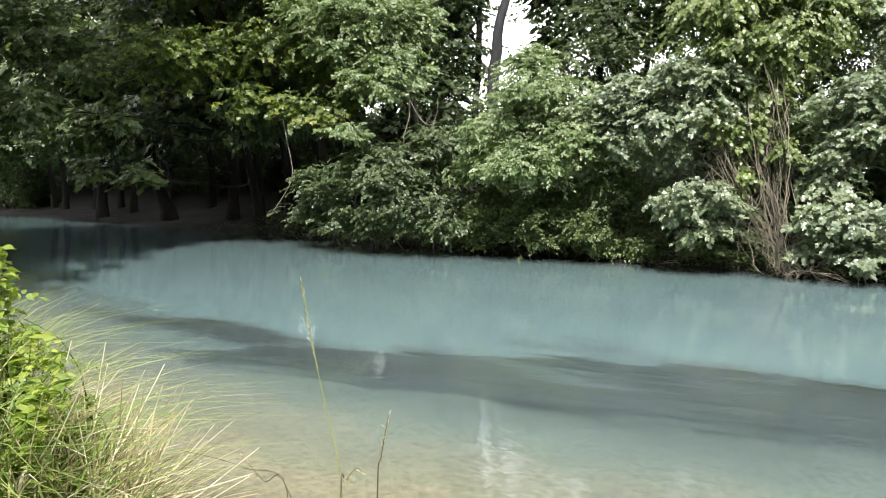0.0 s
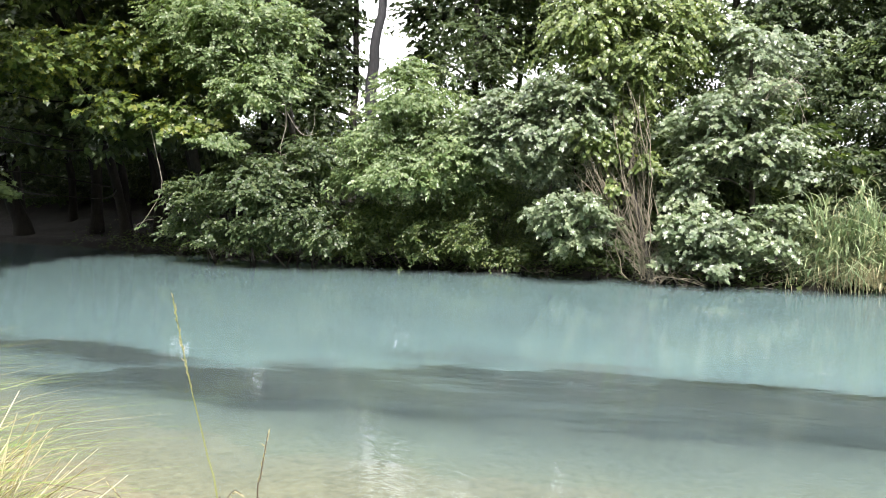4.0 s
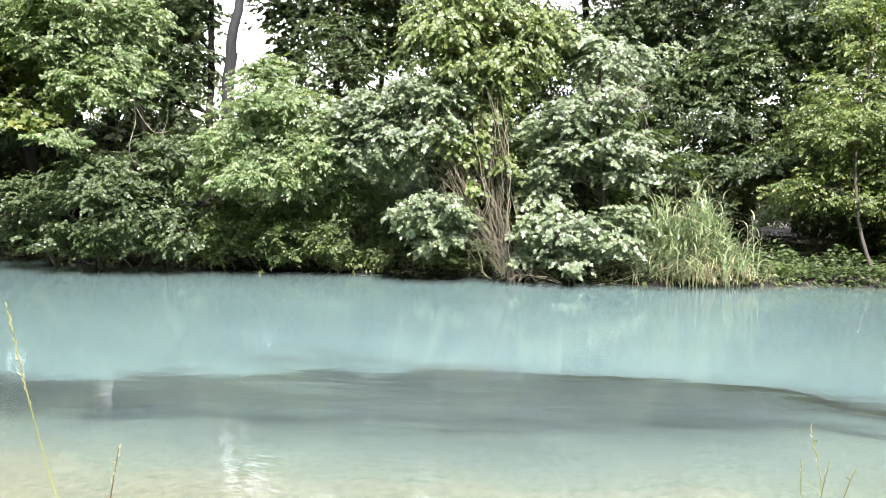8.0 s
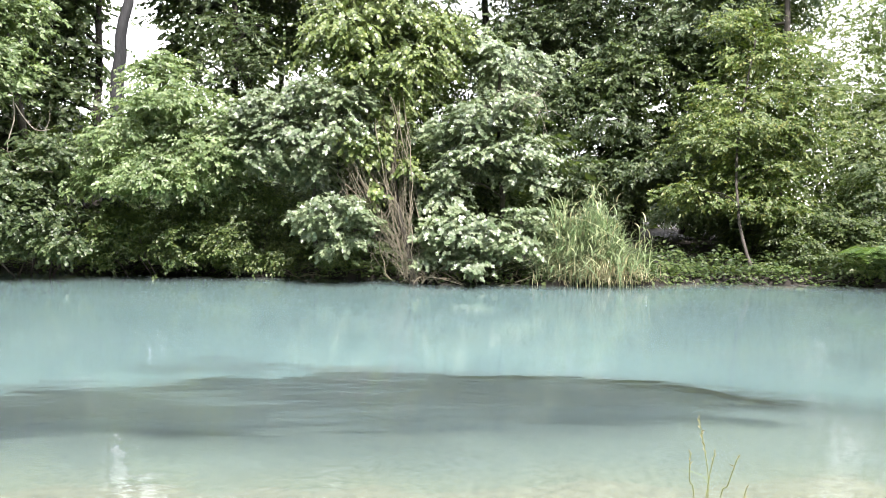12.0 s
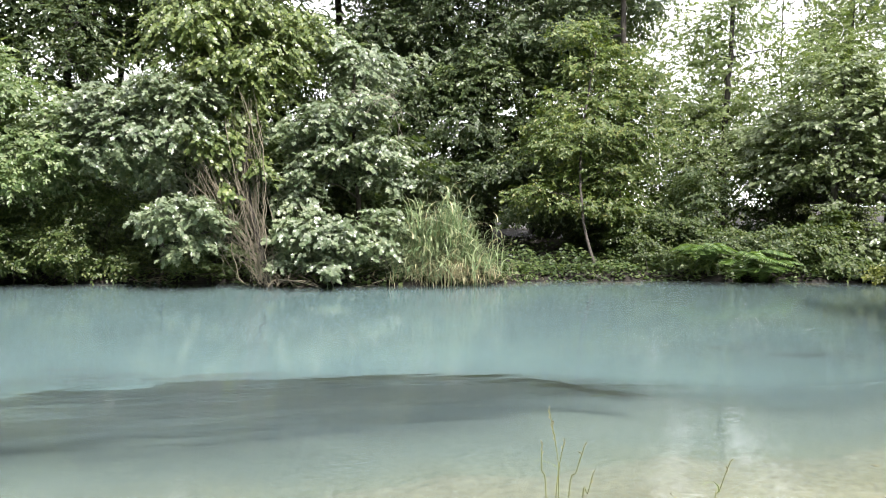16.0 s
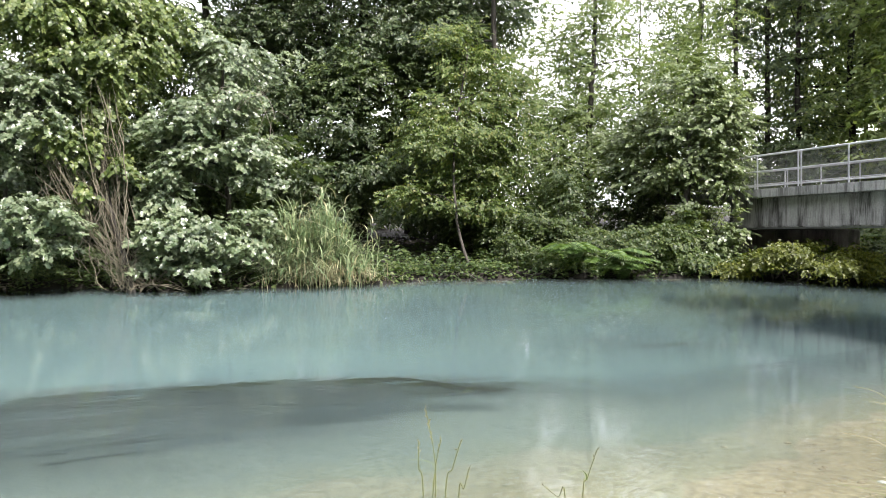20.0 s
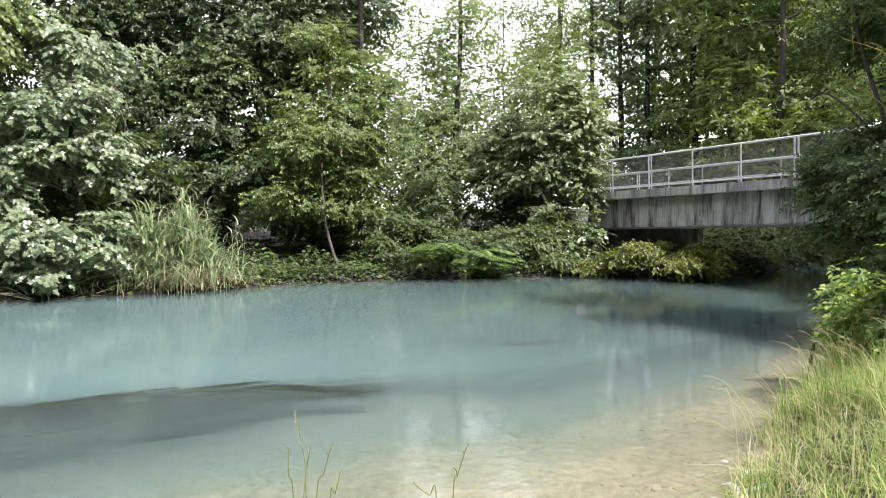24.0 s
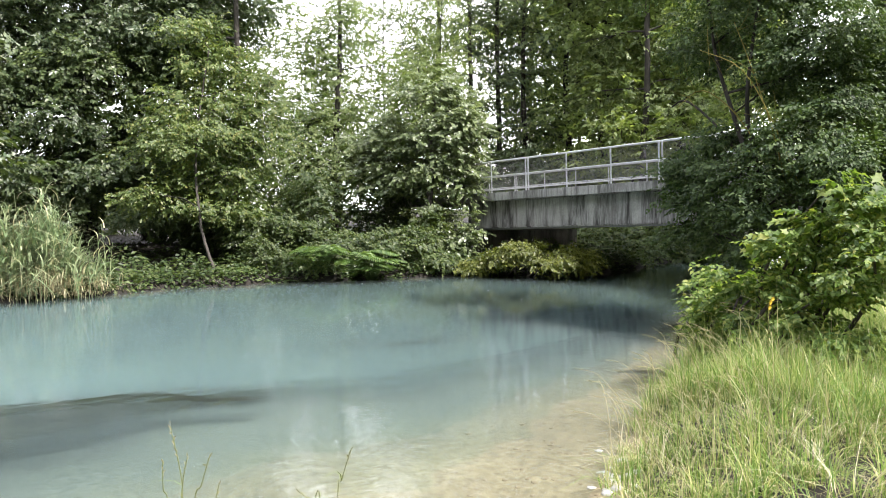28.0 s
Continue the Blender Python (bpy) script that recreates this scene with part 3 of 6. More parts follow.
def silt_layer(name, tint, thin, thick, gloss, fade=None):
    """A layer of milky water: part of the light scatters back, the rest goes through."""
    m, N, L, out = material(name)
    body = N.new("ShaderNodeBsdfDiffuse")
    milky = ramp(N, L, noise_tex(N, L, 0.25, 3, 0.5, (0.5, 1.4, 1)), [(0.3, tuple(c * 0.93 for c in tint)), (0.7, tuple(c * 1.06 for c in tint))])
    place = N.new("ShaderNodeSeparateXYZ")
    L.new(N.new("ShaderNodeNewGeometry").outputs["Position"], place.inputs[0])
    shade_span = N.new("ShaderNodeMapRange")
    shade_span.inputs["From Min"].default_value, shade_span.inputs["From Max"].default_value = 1.0, 11.0
    L.new(place.outputs["X"], shade_span.inputs["Value"])
    # milk colour darkened towards the bridge: tree and bridge shade painted in
    milky = mixed(N, L, "MULTIPLY", shade_span.outputs[0], milky, (0.62, 0.6, 0.58))
    L.new(milky, body.inputs[0])
    clear = N.new("ShaderNodeBsdfTransparent")
    clear.inputs[0].default_value = (0.95, 0.99, 0.985, 1)
    mx = N.new("ShaderNodeMixShader")
    amount = ramp(N, L, noise_tex(N, L, 0.4, 4, 0.6, (0.45, 1.3, 1)), [(0.3, (thin, thin, thin)), (0.7, (thick, thick, thick))])

    calc = adder(N, L)
    if fade:
        # the silt thickens with the distance from the near bank
        a, b = fade
        out_by, along = beyond_crest(N, L, calc, 1.3)
        grow = ramp(N, L, calc("DIVIDE", calc("SUBTRACT", out_by, a), b - a), [(0, (0, 0, 0)), (1, (1, 1, 1))])
        amount = calc("MULTIPLY", amount, grow)
    L.new(amount, mx.inputs[0])
    L.new(clear.outputs[0], mx.inputs[1])
    L.new(body.outputs[0], mx.inputs[2])
    shader = mx.outputs[0]
    if gloss:
        calm = ramp(N, L, noise_tex(N, L, 0.22, 2, 0.5, (0.6, 1.5, 1)), [(0.35, (0.45, 0.45, 0.45)), (0.65, (1, 1, 1))])
        rip = calc("ADD", calc("MULTIPLY", noise_tex(N, L, 1.0, 2, 0.5, (0.9, 2.6, 1)), 0.5), calc("MULTIPLY", calc("MULTIPLY", noise_tex(N, L, 1.0, 2.0, 0.5, (5.0, 9.0, 1)), 1.0), calm))
        nrm = bumped(N, L, rip, 0.07, 0.05)
        gl = N.new("ShaderNodeBsdfGlossy")
        gl.inputs["Roughness"].default_value = 0.03
        L.new(nrm, gl.inputs["Normal"])
        fr = N.new("ShaderNodeFresnel")
        fr.inputs[0].default_value = 1.33
        L.new(nrm, fr.inputs["Normal"])
        top = N.new("ShaderNodeMixShader")
        L.new(fr.outputs[0], top.inputs[0])
        L.new(shader, top.inputs[1])
        L.new(gl.outputs[0], top.inputs[2])
        shader = top.outputs[0]
    L.new(shader, out.inputs[0])
    return m


def build_water():
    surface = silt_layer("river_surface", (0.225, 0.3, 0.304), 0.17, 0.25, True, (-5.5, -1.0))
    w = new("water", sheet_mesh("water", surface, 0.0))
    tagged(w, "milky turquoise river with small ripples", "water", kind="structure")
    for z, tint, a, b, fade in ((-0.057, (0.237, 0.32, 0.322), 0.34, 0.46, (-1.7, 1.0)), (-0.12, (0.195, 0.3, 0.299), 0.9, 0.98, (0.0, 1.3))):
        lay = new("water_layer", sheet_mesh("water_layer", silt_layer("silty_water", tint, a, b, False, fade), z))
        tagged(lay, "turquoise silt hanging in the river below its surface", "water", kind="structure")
    return w


build_ground()
WATER = build_water()


# ---- bridge ----
B_DIR = Vector((0.127, -0.992, 0.035)).normalized()
B_AT = Vector((15.3, 19.4, 3.76))          # a point on the top rail
B_WIDE = 5.3                               # from railing to railing


def bridge_pose(s, off, down):
    """Pose on the bridge: s along it, off outwards from the upstream rail, down from the top rail."""
    out = Vector((0.992, 0.127, 0))
    upv = out.cross(B_DIR) * -1
    if upv.z < 0:
        upv = -upv
    p = B_AT + B_DIR * s + out * off - Vector((0, 0, down))
    m = Matrix((B_DIR, -out, upv)).transposed().to_4x4()
    m.translation = p
    return m


def build_bridge():
    root = new("road_bridge")
    root.location = (15.3, 19.4, 0)
    tagged(root, "grey concrete bridge with streaked girders and galvanised mesh railings", "bridge")
    inv = Matrix.Translation((-15.3, -19.4, 0))
    s0, s1 = -8.0, 15.6
    mid, ln = (s0 + s1) / 2, s1 - s0
    g0 = -3.05                             # where the girders meet the abutment

    def beam(name, mat, s, off, down, lx, ly, lz, bevel=0.015, parent=root, label=""):
        return part(name, box_bm(bmesh.new(), inv @ bridge_pose(s, off, down), lx, ly, lz, bevel), mat, parent, label)
    beam("deck_slab", M_SLAB, mid, B_WIDE / 2, 1.2, ln, B_WIDE - 0.1, 0.2, 0.03)
    for off in (-0.03, B_WIDE + 0.03):
        for k in range(7):                 # cast in lengths with open joints
            w = ln / 7
            beam("edge_beam", M_EDGE, s0 + w * (k + 0.5), off, 1.195, w - 0.015, 0.24, 0.27, 0.02, label="mossy concrete edge beam with dark drips")
    gl = s1 - g0
    for off in (0.42, B_WIDE / 2, B_WIDE - 0.42):
        beam("girder", M_CONC, g0 + gl / 2, off, 1.79, gl, 0.34, 0.94, 0.03, label="concrete girder with dark water streaks")
        beam("bottom_flange", M_WIRE, g0 + gl / 2 + 0.1, off, 2.29, gl - 0.2, 0.42, 0.05, 0.01)
    for s in (g0 - 0.3, 15.2):
        bm = box_bm(bmesh.new(), inv @ Matrix.Translation(bridge_pose(s, B_WIDE / 2, 2.33).translation - Vector((0, 0, 0.85))), B_WIDE + 0.3, 1.4, 1.7, 0.04)
        part("abutment", bm, M_SLAB, root)
    for off, first in ((-0.04, -6.5), (B_WIDE + 0.04, -7.5)):
        rail = part("railing", tube_mesh(inv, off, s0, s1, 0.0, 0.03), parent=root, label="galvanised steel railing with mesh panels")
        for name, dn in (("middle_rail", 0.5), ("bottom_rail", 0.96)):
            part(name, tube_mesh(inv, off, s0, s1, dn, 0.022), parent=rail)
        face = -0.07 if off < 1 else 0.07
        for k in range(14):
            s = first + 1.68 * k
            if s > s1 - 0.1:
                break
            for ds in ((-0.055, 0.055) if k % 3 == 1 else (0.0,)):
                bm = box_bm(bmesh.new(), inv @ bridge_pose(s + ds, off + face, 0.63), 0.045, 0.03, 1.26, 0.005)
                part("post", bm, M_STEEL, rail)
                bm = box_bm(bmesh.new(), inv @ bridge_pose(s + ds, off + face, 1.24), 0.1, 0.02, 0.12, 0.004)
                part("foot_plate", bm, M_WIRE, rail)
            lines = []
            for a in np.arange(-0.9, 1.68, 0.06):
                for sgn in (1, -1):
                    lo, hi = max(a, 0.03), min(a + 0.93, 1.65)
                    if hi - lo < 0.03:
                        continue
                    d0, d1 = lo - a, hi - a
                    if sgn < 0:
                        d0, d1 = 0.93 - d0, 0.93 - d1
                    p0 = inv @ bridge_pose(s + lo, off, 0.95 - d0).translation
                    p1 = inv @ bridge_pose(s + hi, off, 0.95 - d1).translation
                    lines.append(([p0, p1], 0.0024))
            v, f = tubes(lines, 3)
            part("mesh_panel", mesh_from("mesh_panel", v, f, M_WIRE), parent=rail)


def tube_mesh(inv, off, s0, s1, down, r):
    pts = [inv @ bridge_pose(s, off, down).translation for s in np.linspace(s0, s1, 12)]
    v, f = tubes([(np.array(pts), r)], 8)
    return mesh_from("rail", v, f, M_STEEL, True)


build_bridge()

# ---- trees and shrubs of the far bank ----
def far_bank():
    left_up = [(-26.29, 14.46, 10.98, 4.53, 3.62, 2.04), (-24.12, 19.48, 11.75, 4.68, 3.75, 2.11), (-27.29, 18.55, 15.34, 6.48, 5.18, 2.74)]
    left = [(-26.82, 13.43, 7.4, 2.04, 1.63, 1.36), (-26.97, 15.29, 6.72, 1.87, 1.5, 1.17), (-24.37, 17.5, 6.89, 2.49, 1.99, 1.13), (-22.73, 19.58, 7.45, 2.49, 1.99, 1.02), (-21.86, 19.06, 5.43, 1.31, 1.05, 0.57), (-19.68, 19.92, 4.97, 1.59, 1.27, 0.72), (-24.48, 15.55, 4.46, 0.66, 0.53, 0.39), (-25.09, 16.45, 2.56, 1.02, 0.82, 0.5), (-26.65, 15.84, 2.81, 1.05, 0.84, 0.42), (-26.04, 12.76, 4.79, 1.31, 1.05, 0.88), (-20.14, 20.86, 6.66, 1.31, 1.05, 0.88)]
    tree("sycamore_tree", "sycamore with leaves tinted yellow for sunlight, hanging low over the river", "tree", [(-22.5, 24.5, zg(-22.5, 24.5)), (-22.4, 23.5, 4), (-22.0, 22, 8), (-22.5, 21, 12)], 0.24,
         left[2:6] + left[10:], M_MAPLE_YELLOW, LEAF_MAPLE, 1, M_BARK_DARK, leaf=0.2, density=1.0, twig=0.6, limb_r=0.04)
    tree("sycamore_tree", "shaded sycamore spreading over the river bank", "tree", [(-29, 26, zg(-29, 26)), (-28.5, 24.5, 4), (-28, 22.5, 8), (-28.5, 21, 12)], 0.24,
         left[:2] + left[6:10], M_MAPLE, LEAF_MAPLE, 3, M_BARK_DARK, leaf=0.2, density=1.0, twig=0.6, limb_r=0.04)
    tree("sycamore_tree", "broad crown of a sycamore over the bank", "tree", [(-26, 26, zg(-26, 26)), (-26, 25, 4), (-26, 22, 8), (-26, 20, 12)], 0.26,
         left_up, M_MAPLE, LEAF_OVATE, 4, M_BARK_DARK, leaf=0.26, density=0.8, twig=0.7, limb_r=0.06)
    ash = [(-17.58, 20.49, 7.95, 2.24, 1.79, 1.22), (-16.05, 20.46, 6.24, 1.37, 1.1, 0.88), (-18.18, 19.96, 6.95, 1.22, 0.98, 0.82), (-16.18, 19.71, 5.6, 1.35, 1.08, 0.67), (-16.35, 21.49, 7.98, 1.22, 0.98, 1.02), (-16.85, 18.47, 3.95, 0.76, 0.6, 0.38), (-19.43, 20.16, 8.51, 1.48, 1.18, 1.06), (-18.88, 22.02, 11.28, 2.85, 2.28, 1.75)]
    tree("ash_tree", "leafy ash tree leaning out from the bank", "tree", [(-17.5, 24.5, zg(-17.5, 24.5)), (-17.4, 23.6, 4), (-17.3, 22.5, 8), (-17.6, 22, 11)], 0.16,
         ash, M_ASH, LEAF_OVATE, 2, M_BARK, leaf=0.14, density=2.0)
    for pts, r in (([(-38.28, 27.27, 2.07), (-38.76, 26.58, 3.22), (-38.96, 26.29, 5.82), (-39.04, 26.17, 9.66), (-39, 26.23, 14.73)], 0.42), ([(-33.01, 27.55, 2.24), (-32.93, 27.65, 4.41), (-32.7, 27.92, 7.79), (-32.56, 28.09, 11.74)], 0.3), ([(-47.12, 28.37, 2.62), (-47.01, 28.55, 7.1), (-46.95, 28.66, 13.7)], 0.35)):
        pts = [(x, y, z) for x, y, z in pts]
        x, y, z = pts[0]
        pts[0] = (x, y, zg(x, y))
        top = pts[-1]
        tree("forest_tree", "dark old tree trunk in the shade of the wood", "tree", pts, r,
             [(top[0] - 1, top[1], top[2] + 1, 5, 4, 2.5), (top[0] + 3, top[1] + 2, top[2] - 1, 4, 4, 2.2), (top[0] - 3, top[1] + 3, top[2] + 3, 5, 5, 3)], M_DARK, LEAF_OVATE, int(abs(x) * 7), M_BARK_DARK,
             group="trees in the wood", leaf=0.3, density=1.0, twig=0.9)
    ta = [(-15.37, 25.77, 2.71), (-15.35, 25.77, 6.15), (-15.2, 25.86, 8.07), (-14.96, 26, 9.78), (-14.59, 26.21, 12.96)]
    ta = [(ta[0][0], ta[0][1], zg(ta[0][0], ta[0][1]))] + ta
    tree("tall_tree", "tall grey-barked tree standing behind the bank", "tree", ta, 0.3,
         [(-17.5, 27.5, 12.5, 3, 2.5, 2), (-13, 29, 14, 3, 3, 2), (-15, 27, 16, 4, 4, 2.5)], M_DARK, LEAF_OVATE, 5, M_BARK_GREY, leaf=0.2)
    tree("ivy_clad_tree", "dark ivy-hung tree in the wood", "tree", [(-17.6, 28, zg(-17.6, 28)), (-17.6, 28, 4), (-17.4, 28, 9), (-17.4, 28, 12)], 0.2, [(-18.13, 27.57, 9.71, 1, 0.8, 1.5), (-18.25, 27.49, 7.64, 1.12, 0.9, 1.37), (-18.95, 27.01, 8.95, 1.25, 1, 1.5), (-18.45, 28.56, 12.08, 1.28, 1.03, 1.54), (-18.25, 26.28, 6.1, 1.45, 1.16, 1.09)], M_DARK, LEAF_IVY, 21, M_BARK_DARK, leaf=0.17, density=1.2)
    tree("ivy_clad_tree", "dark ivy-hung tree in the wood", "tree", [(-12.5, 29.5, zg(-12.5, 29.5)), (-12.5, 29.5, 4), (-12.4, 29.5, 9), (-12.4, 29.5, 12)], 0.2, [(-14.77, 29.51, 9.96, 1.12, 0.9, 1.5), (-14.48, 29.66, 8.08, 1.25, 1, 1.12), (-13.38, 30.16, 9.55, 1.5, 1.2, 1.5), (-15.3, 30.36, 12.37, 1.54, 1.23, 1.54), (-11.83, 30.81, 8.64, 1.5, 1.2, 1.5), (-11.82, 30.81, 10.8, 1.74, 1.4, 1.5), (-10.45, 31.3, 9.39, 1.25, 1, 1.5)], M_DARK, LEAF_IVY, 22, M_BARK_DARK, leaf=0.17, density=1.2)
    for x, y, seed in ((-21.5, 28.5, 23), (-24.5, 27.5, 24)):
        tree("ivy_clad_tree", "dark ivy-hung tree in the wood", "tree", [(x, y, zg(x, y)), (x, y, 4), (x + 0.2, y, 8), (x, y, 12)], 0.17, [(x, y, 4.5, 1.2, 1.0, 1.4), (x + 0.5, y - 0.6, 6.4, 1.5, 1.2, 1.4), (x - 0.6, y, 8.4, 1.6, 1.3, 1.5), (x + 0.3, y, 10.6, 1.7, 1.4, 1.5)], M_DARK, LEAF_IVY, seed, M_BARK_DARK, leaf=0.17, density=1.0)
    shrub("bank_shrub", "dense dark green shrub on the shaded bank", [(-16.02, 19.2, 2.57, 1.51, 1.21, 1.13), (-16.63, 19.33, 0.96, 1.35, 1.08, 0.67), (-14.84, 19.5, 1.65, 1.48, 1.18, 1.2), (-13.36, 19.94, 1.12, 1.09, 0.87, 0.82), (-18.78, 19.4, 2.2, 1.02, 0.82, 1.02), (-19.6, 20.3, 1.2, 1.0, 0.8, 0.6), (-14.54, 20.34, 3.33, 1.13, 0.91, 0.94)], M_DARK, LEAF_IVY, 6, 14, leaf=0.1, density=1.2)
    bush = [(-10.46, 20.48, 4.92, 1.56, 1.25, 1.04), (-11.6, 20.44, 3.96, 1.51, 1.21, 0.98), (-9.48, 20.41, 3.37, 1.53, 1.22, 0.85), (-10.51, 19.9, 2.88, 1.87, 1.5, 0.59), (-12.45, 20.52, 2.75, 1.09, 0.87, 0.82), (-9.09, 21.13, 4.06, 1.04, 0.83, 0.87), (-11.4, 21.12, 5.92, 0.82, 0.65, 0.63)]
    tree("elder_bush", "rounded light green elder leaning over the water", "bush", [(-9.9, 22.4, zg(-9.9, 22.4)), (-9.9, 22.0, 1.5), (-10.2, 21.6, 3), (-10.6, 21.2, 4.6)], 0.06,
         bush, M_ASH, LEAF_OVATE, 7, M_BARK_GREY, leaf=0.125, density=2.6)
    shrub("bank_shrub", "low mixed shrub at the water's edge", [(-12.13, 20.71, 1.49, 1.09, 0.87, 0.91), (-10.55, 20.77, 0.99, 1.23, 0.99, 0.79), (-8.73, 20.85, 1.05, 1.02, 0.82, 0.77), (-8.29, 21.45, 2.05, 1.04, 0.83, 1.04), (-10.03, 21.25, 1.69, 1.06, 0.85, 1.06), (-7.63, 21.17, 0.57, 0.85, 0.68, 0.42), (-13.32, 20.56, 0.55, 0.92, 0.74, 0.37)], M_LOW, LEAF_OVATE, 8, 14, leaf=0.1, density=2.0)
    white, white_low = [(-6.06, 20.11, 4.81, 1.27, 1.01, 0.63), (-6.81, 19.87, 4.11, 1.19, 0.95, 0.71), (-5.71, 20, 3.94, 1.18, 0.94, 0.63), (-7.72, 20.07, 4.63, 0.97, 0.78, 0.73), (-5.36, 20.51, 4.76, 0.88, 0.7, 0.64), (-7.51, 19.93, 3.5, 0.96, 0.77, 0.64), (-6.43, 20.2, 3.19, 0.96, 0.77, 0.48), (-8.5, 20.29, 4.19, 0.83, 0.66, 0.83)], [(-5.49, 19.23, 1.92, 0.91, 0.72, 0.48), (-6.05, 19.27, 1.69, 0.69, 0.55, 0.38), (-4.88, 19.29, 1.48, 0.68, 0.54, 0.45), (-5.34, 19.27, 1.09, 0.6, 0.48, 0.3)]
    tree("maple_tree", "small maple with pale shining leaves", "tree", [(-6.6, 21.6, zg(-6.6, 21.6)), (-6.6, 21.3, 2), (-6.4, 20.8, 4), (-6.2, 20.5, 5)], 0.07,
         white + white_low, M_SILVER, LEAF_MAPLE, 9, M_BARK, leaf=0.12, density=1.35, twig=0.42, droop=0.3)
    vine = [(-3.33, 19.62, 0.1), (-3.5, 19.69, 0.87), (-3.79, 19.94, 1.77), (-4.03, 20.2, 3), (-4.16, 20.58, 4.58), (-4.27, 20.87, 6.18), (-4.37, 21.15, 8.13)]
    tree("ivy_clad_tree", "tree wrapped in ivy with bare vines at its foot", "tree", vine, 0.09,
         [(-5.43, 20.8, 6.86, 1.46, 1.17, 0.97), (-4.29, 21.58, 7.28, 1.5, 1.2, 1), (-3.68, 20.98, 5.71, 1.29, 1.03, 0.8), (-4.81, 20.96, 5.59, 1.14, 0.91, 0.89), (-3.01, 21.79, 6.77, 1.16, 0.93, 1), (-4.32, 20.96, 4.63, 0.73, 0.58, 0.81), (-5.04, 21.93, 9.04, 2.21, 1.77, 1.19), (-4.98, 19.68, 3.75, 0.46, 0.37, 0.54), (-4.27, 19.85, 3.56, 0.38, 0.31, 0.58), (-3.48, 19.9, 2.98, 0.34, 0.27, 0.55), (-4.37, 19.41, 2.45, 0.18, 0.14, 0.33)], M_IVY, LEAF_IVY, 10, M_BARK, leaf=0.11, density=1.3, droop=0.5)
    right, right_low = [(-1.33, 20.96, 4.69, 1.27, 1.01, 0.79), (-2.07, 20.7, 4.07, 1.1, 0.88, 0.71), (-0.71, 20.79, 3.59, 1.02, 0.82, 0.63), (-1.73, 20.43, 3.14, 1.16, 0.93, 0.62), (-1.26, 21.96, 6.08, 1.33, 1.06, 1), (-0.26, 20.7, 2.83, 0.63, 0.5, 0.39), (-2.62, 20.33, 2.53, 0.77, 0.62, 0.62)], [(-2.4, 19.86, 1.48, 0.98, 0.79, 0.68), (-1.5, 19.74, 1.2, 1.12, 0.9, 0.67), (-0.64, 19.69, 0.92, 0.82, 0.65, 0.59), (-1.91, 19.51, 0.54, 0.81, 0.65, 0.33), (-2.99, 19.78, 0.88, 0.45, 0.36, 0.53), (-0.37, 20, 1.64, 0.6, 0.48, 0.45)]
    tree("maple_tree", "bushy maple with pale shining leaves touching the water", "tree", [(-1.2, 21.8, zg(-1.2, 21.8)), (-1.1, 21.6, 2), (-1.2, 21.4, 4), (-1.2, 21.6, 6)], 0.09,
         right + right_low, M_SILVER, LEAF_MAPLE, 11, M_BARK, leaf=0.12, density=1.35, twig=0.42, droop=0.3)
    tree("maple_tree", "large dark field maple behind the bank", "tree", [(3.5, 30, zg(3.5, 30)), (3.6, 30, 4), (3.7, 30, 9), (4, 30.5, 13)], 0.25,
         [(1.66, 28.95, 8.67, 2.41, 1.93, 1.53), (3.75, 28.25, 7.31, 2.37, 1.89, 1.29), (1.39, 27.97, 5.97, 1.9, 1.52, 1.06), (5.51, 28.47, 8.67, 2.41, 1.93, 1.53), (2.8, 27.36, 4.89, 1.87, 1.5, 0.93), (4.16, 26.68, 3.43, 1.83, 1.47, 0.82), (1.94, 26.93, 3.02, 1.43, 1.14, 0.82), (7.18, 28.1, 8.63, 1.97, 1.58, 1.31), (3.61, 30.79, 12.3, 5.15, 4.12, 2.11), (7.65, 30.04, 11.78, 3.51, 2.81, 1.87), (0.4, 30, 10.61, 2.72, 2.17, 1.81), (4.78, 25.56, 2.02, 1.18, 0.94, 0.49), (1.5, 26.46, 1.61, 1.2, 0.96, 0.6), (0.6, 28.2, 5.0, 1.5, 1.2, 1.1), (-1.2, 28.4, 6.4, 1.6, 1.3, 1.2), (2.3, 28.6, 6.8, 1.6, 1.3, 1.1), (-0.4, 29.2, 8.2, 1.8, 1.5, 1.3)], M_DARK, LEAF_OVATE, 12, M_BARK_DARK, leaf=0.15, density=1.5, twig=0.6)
    tree("young_tree", "slender leaning tree with fresh green leaves", "tree", [(5.95, 21.39, 0.04), (5.78, 21.85, 0.59), (5.61, 22.31, 1.68), (5.65, 22.91, 3.26), (5.95, 23.56, 5.09), (6.4, 23.96, 7.14)], 0.055,
         [(6.08, 23.73, 5.29, 1.66, 1.33, 0.83), (7.13, 23.44, 4.37, 1.66, 1.33, 0.74), (5.45, 23.37, 3.99, 1.63, 1.3, 0.69), (6.74, 23.35, 3.11, 1.47, 1.17, 0.59), (7.78, 23.76, 5.32, 1.42, 1.13, 0.85), (6.55, 24.13, 6.63, 1.51, 1.21, 0.85), (4.66, 23.03, 2.47, 1.24, 0.99, 0.43), (6.33, 23.15, 2.03, 1.36, 1.09, 0.43), (4.99, 23.78, 4.56, 1.1, 0.88, 0.64), (7.6, 23.82, 6.24, 1.13, 0.91, 0.76), (6.06, 24.46, 7.6, 1.14, 0.91, 0.76)], M_YOUNG, LEAF_OVATE, 13, M_BARK, leaf=0.11, density=0.8)
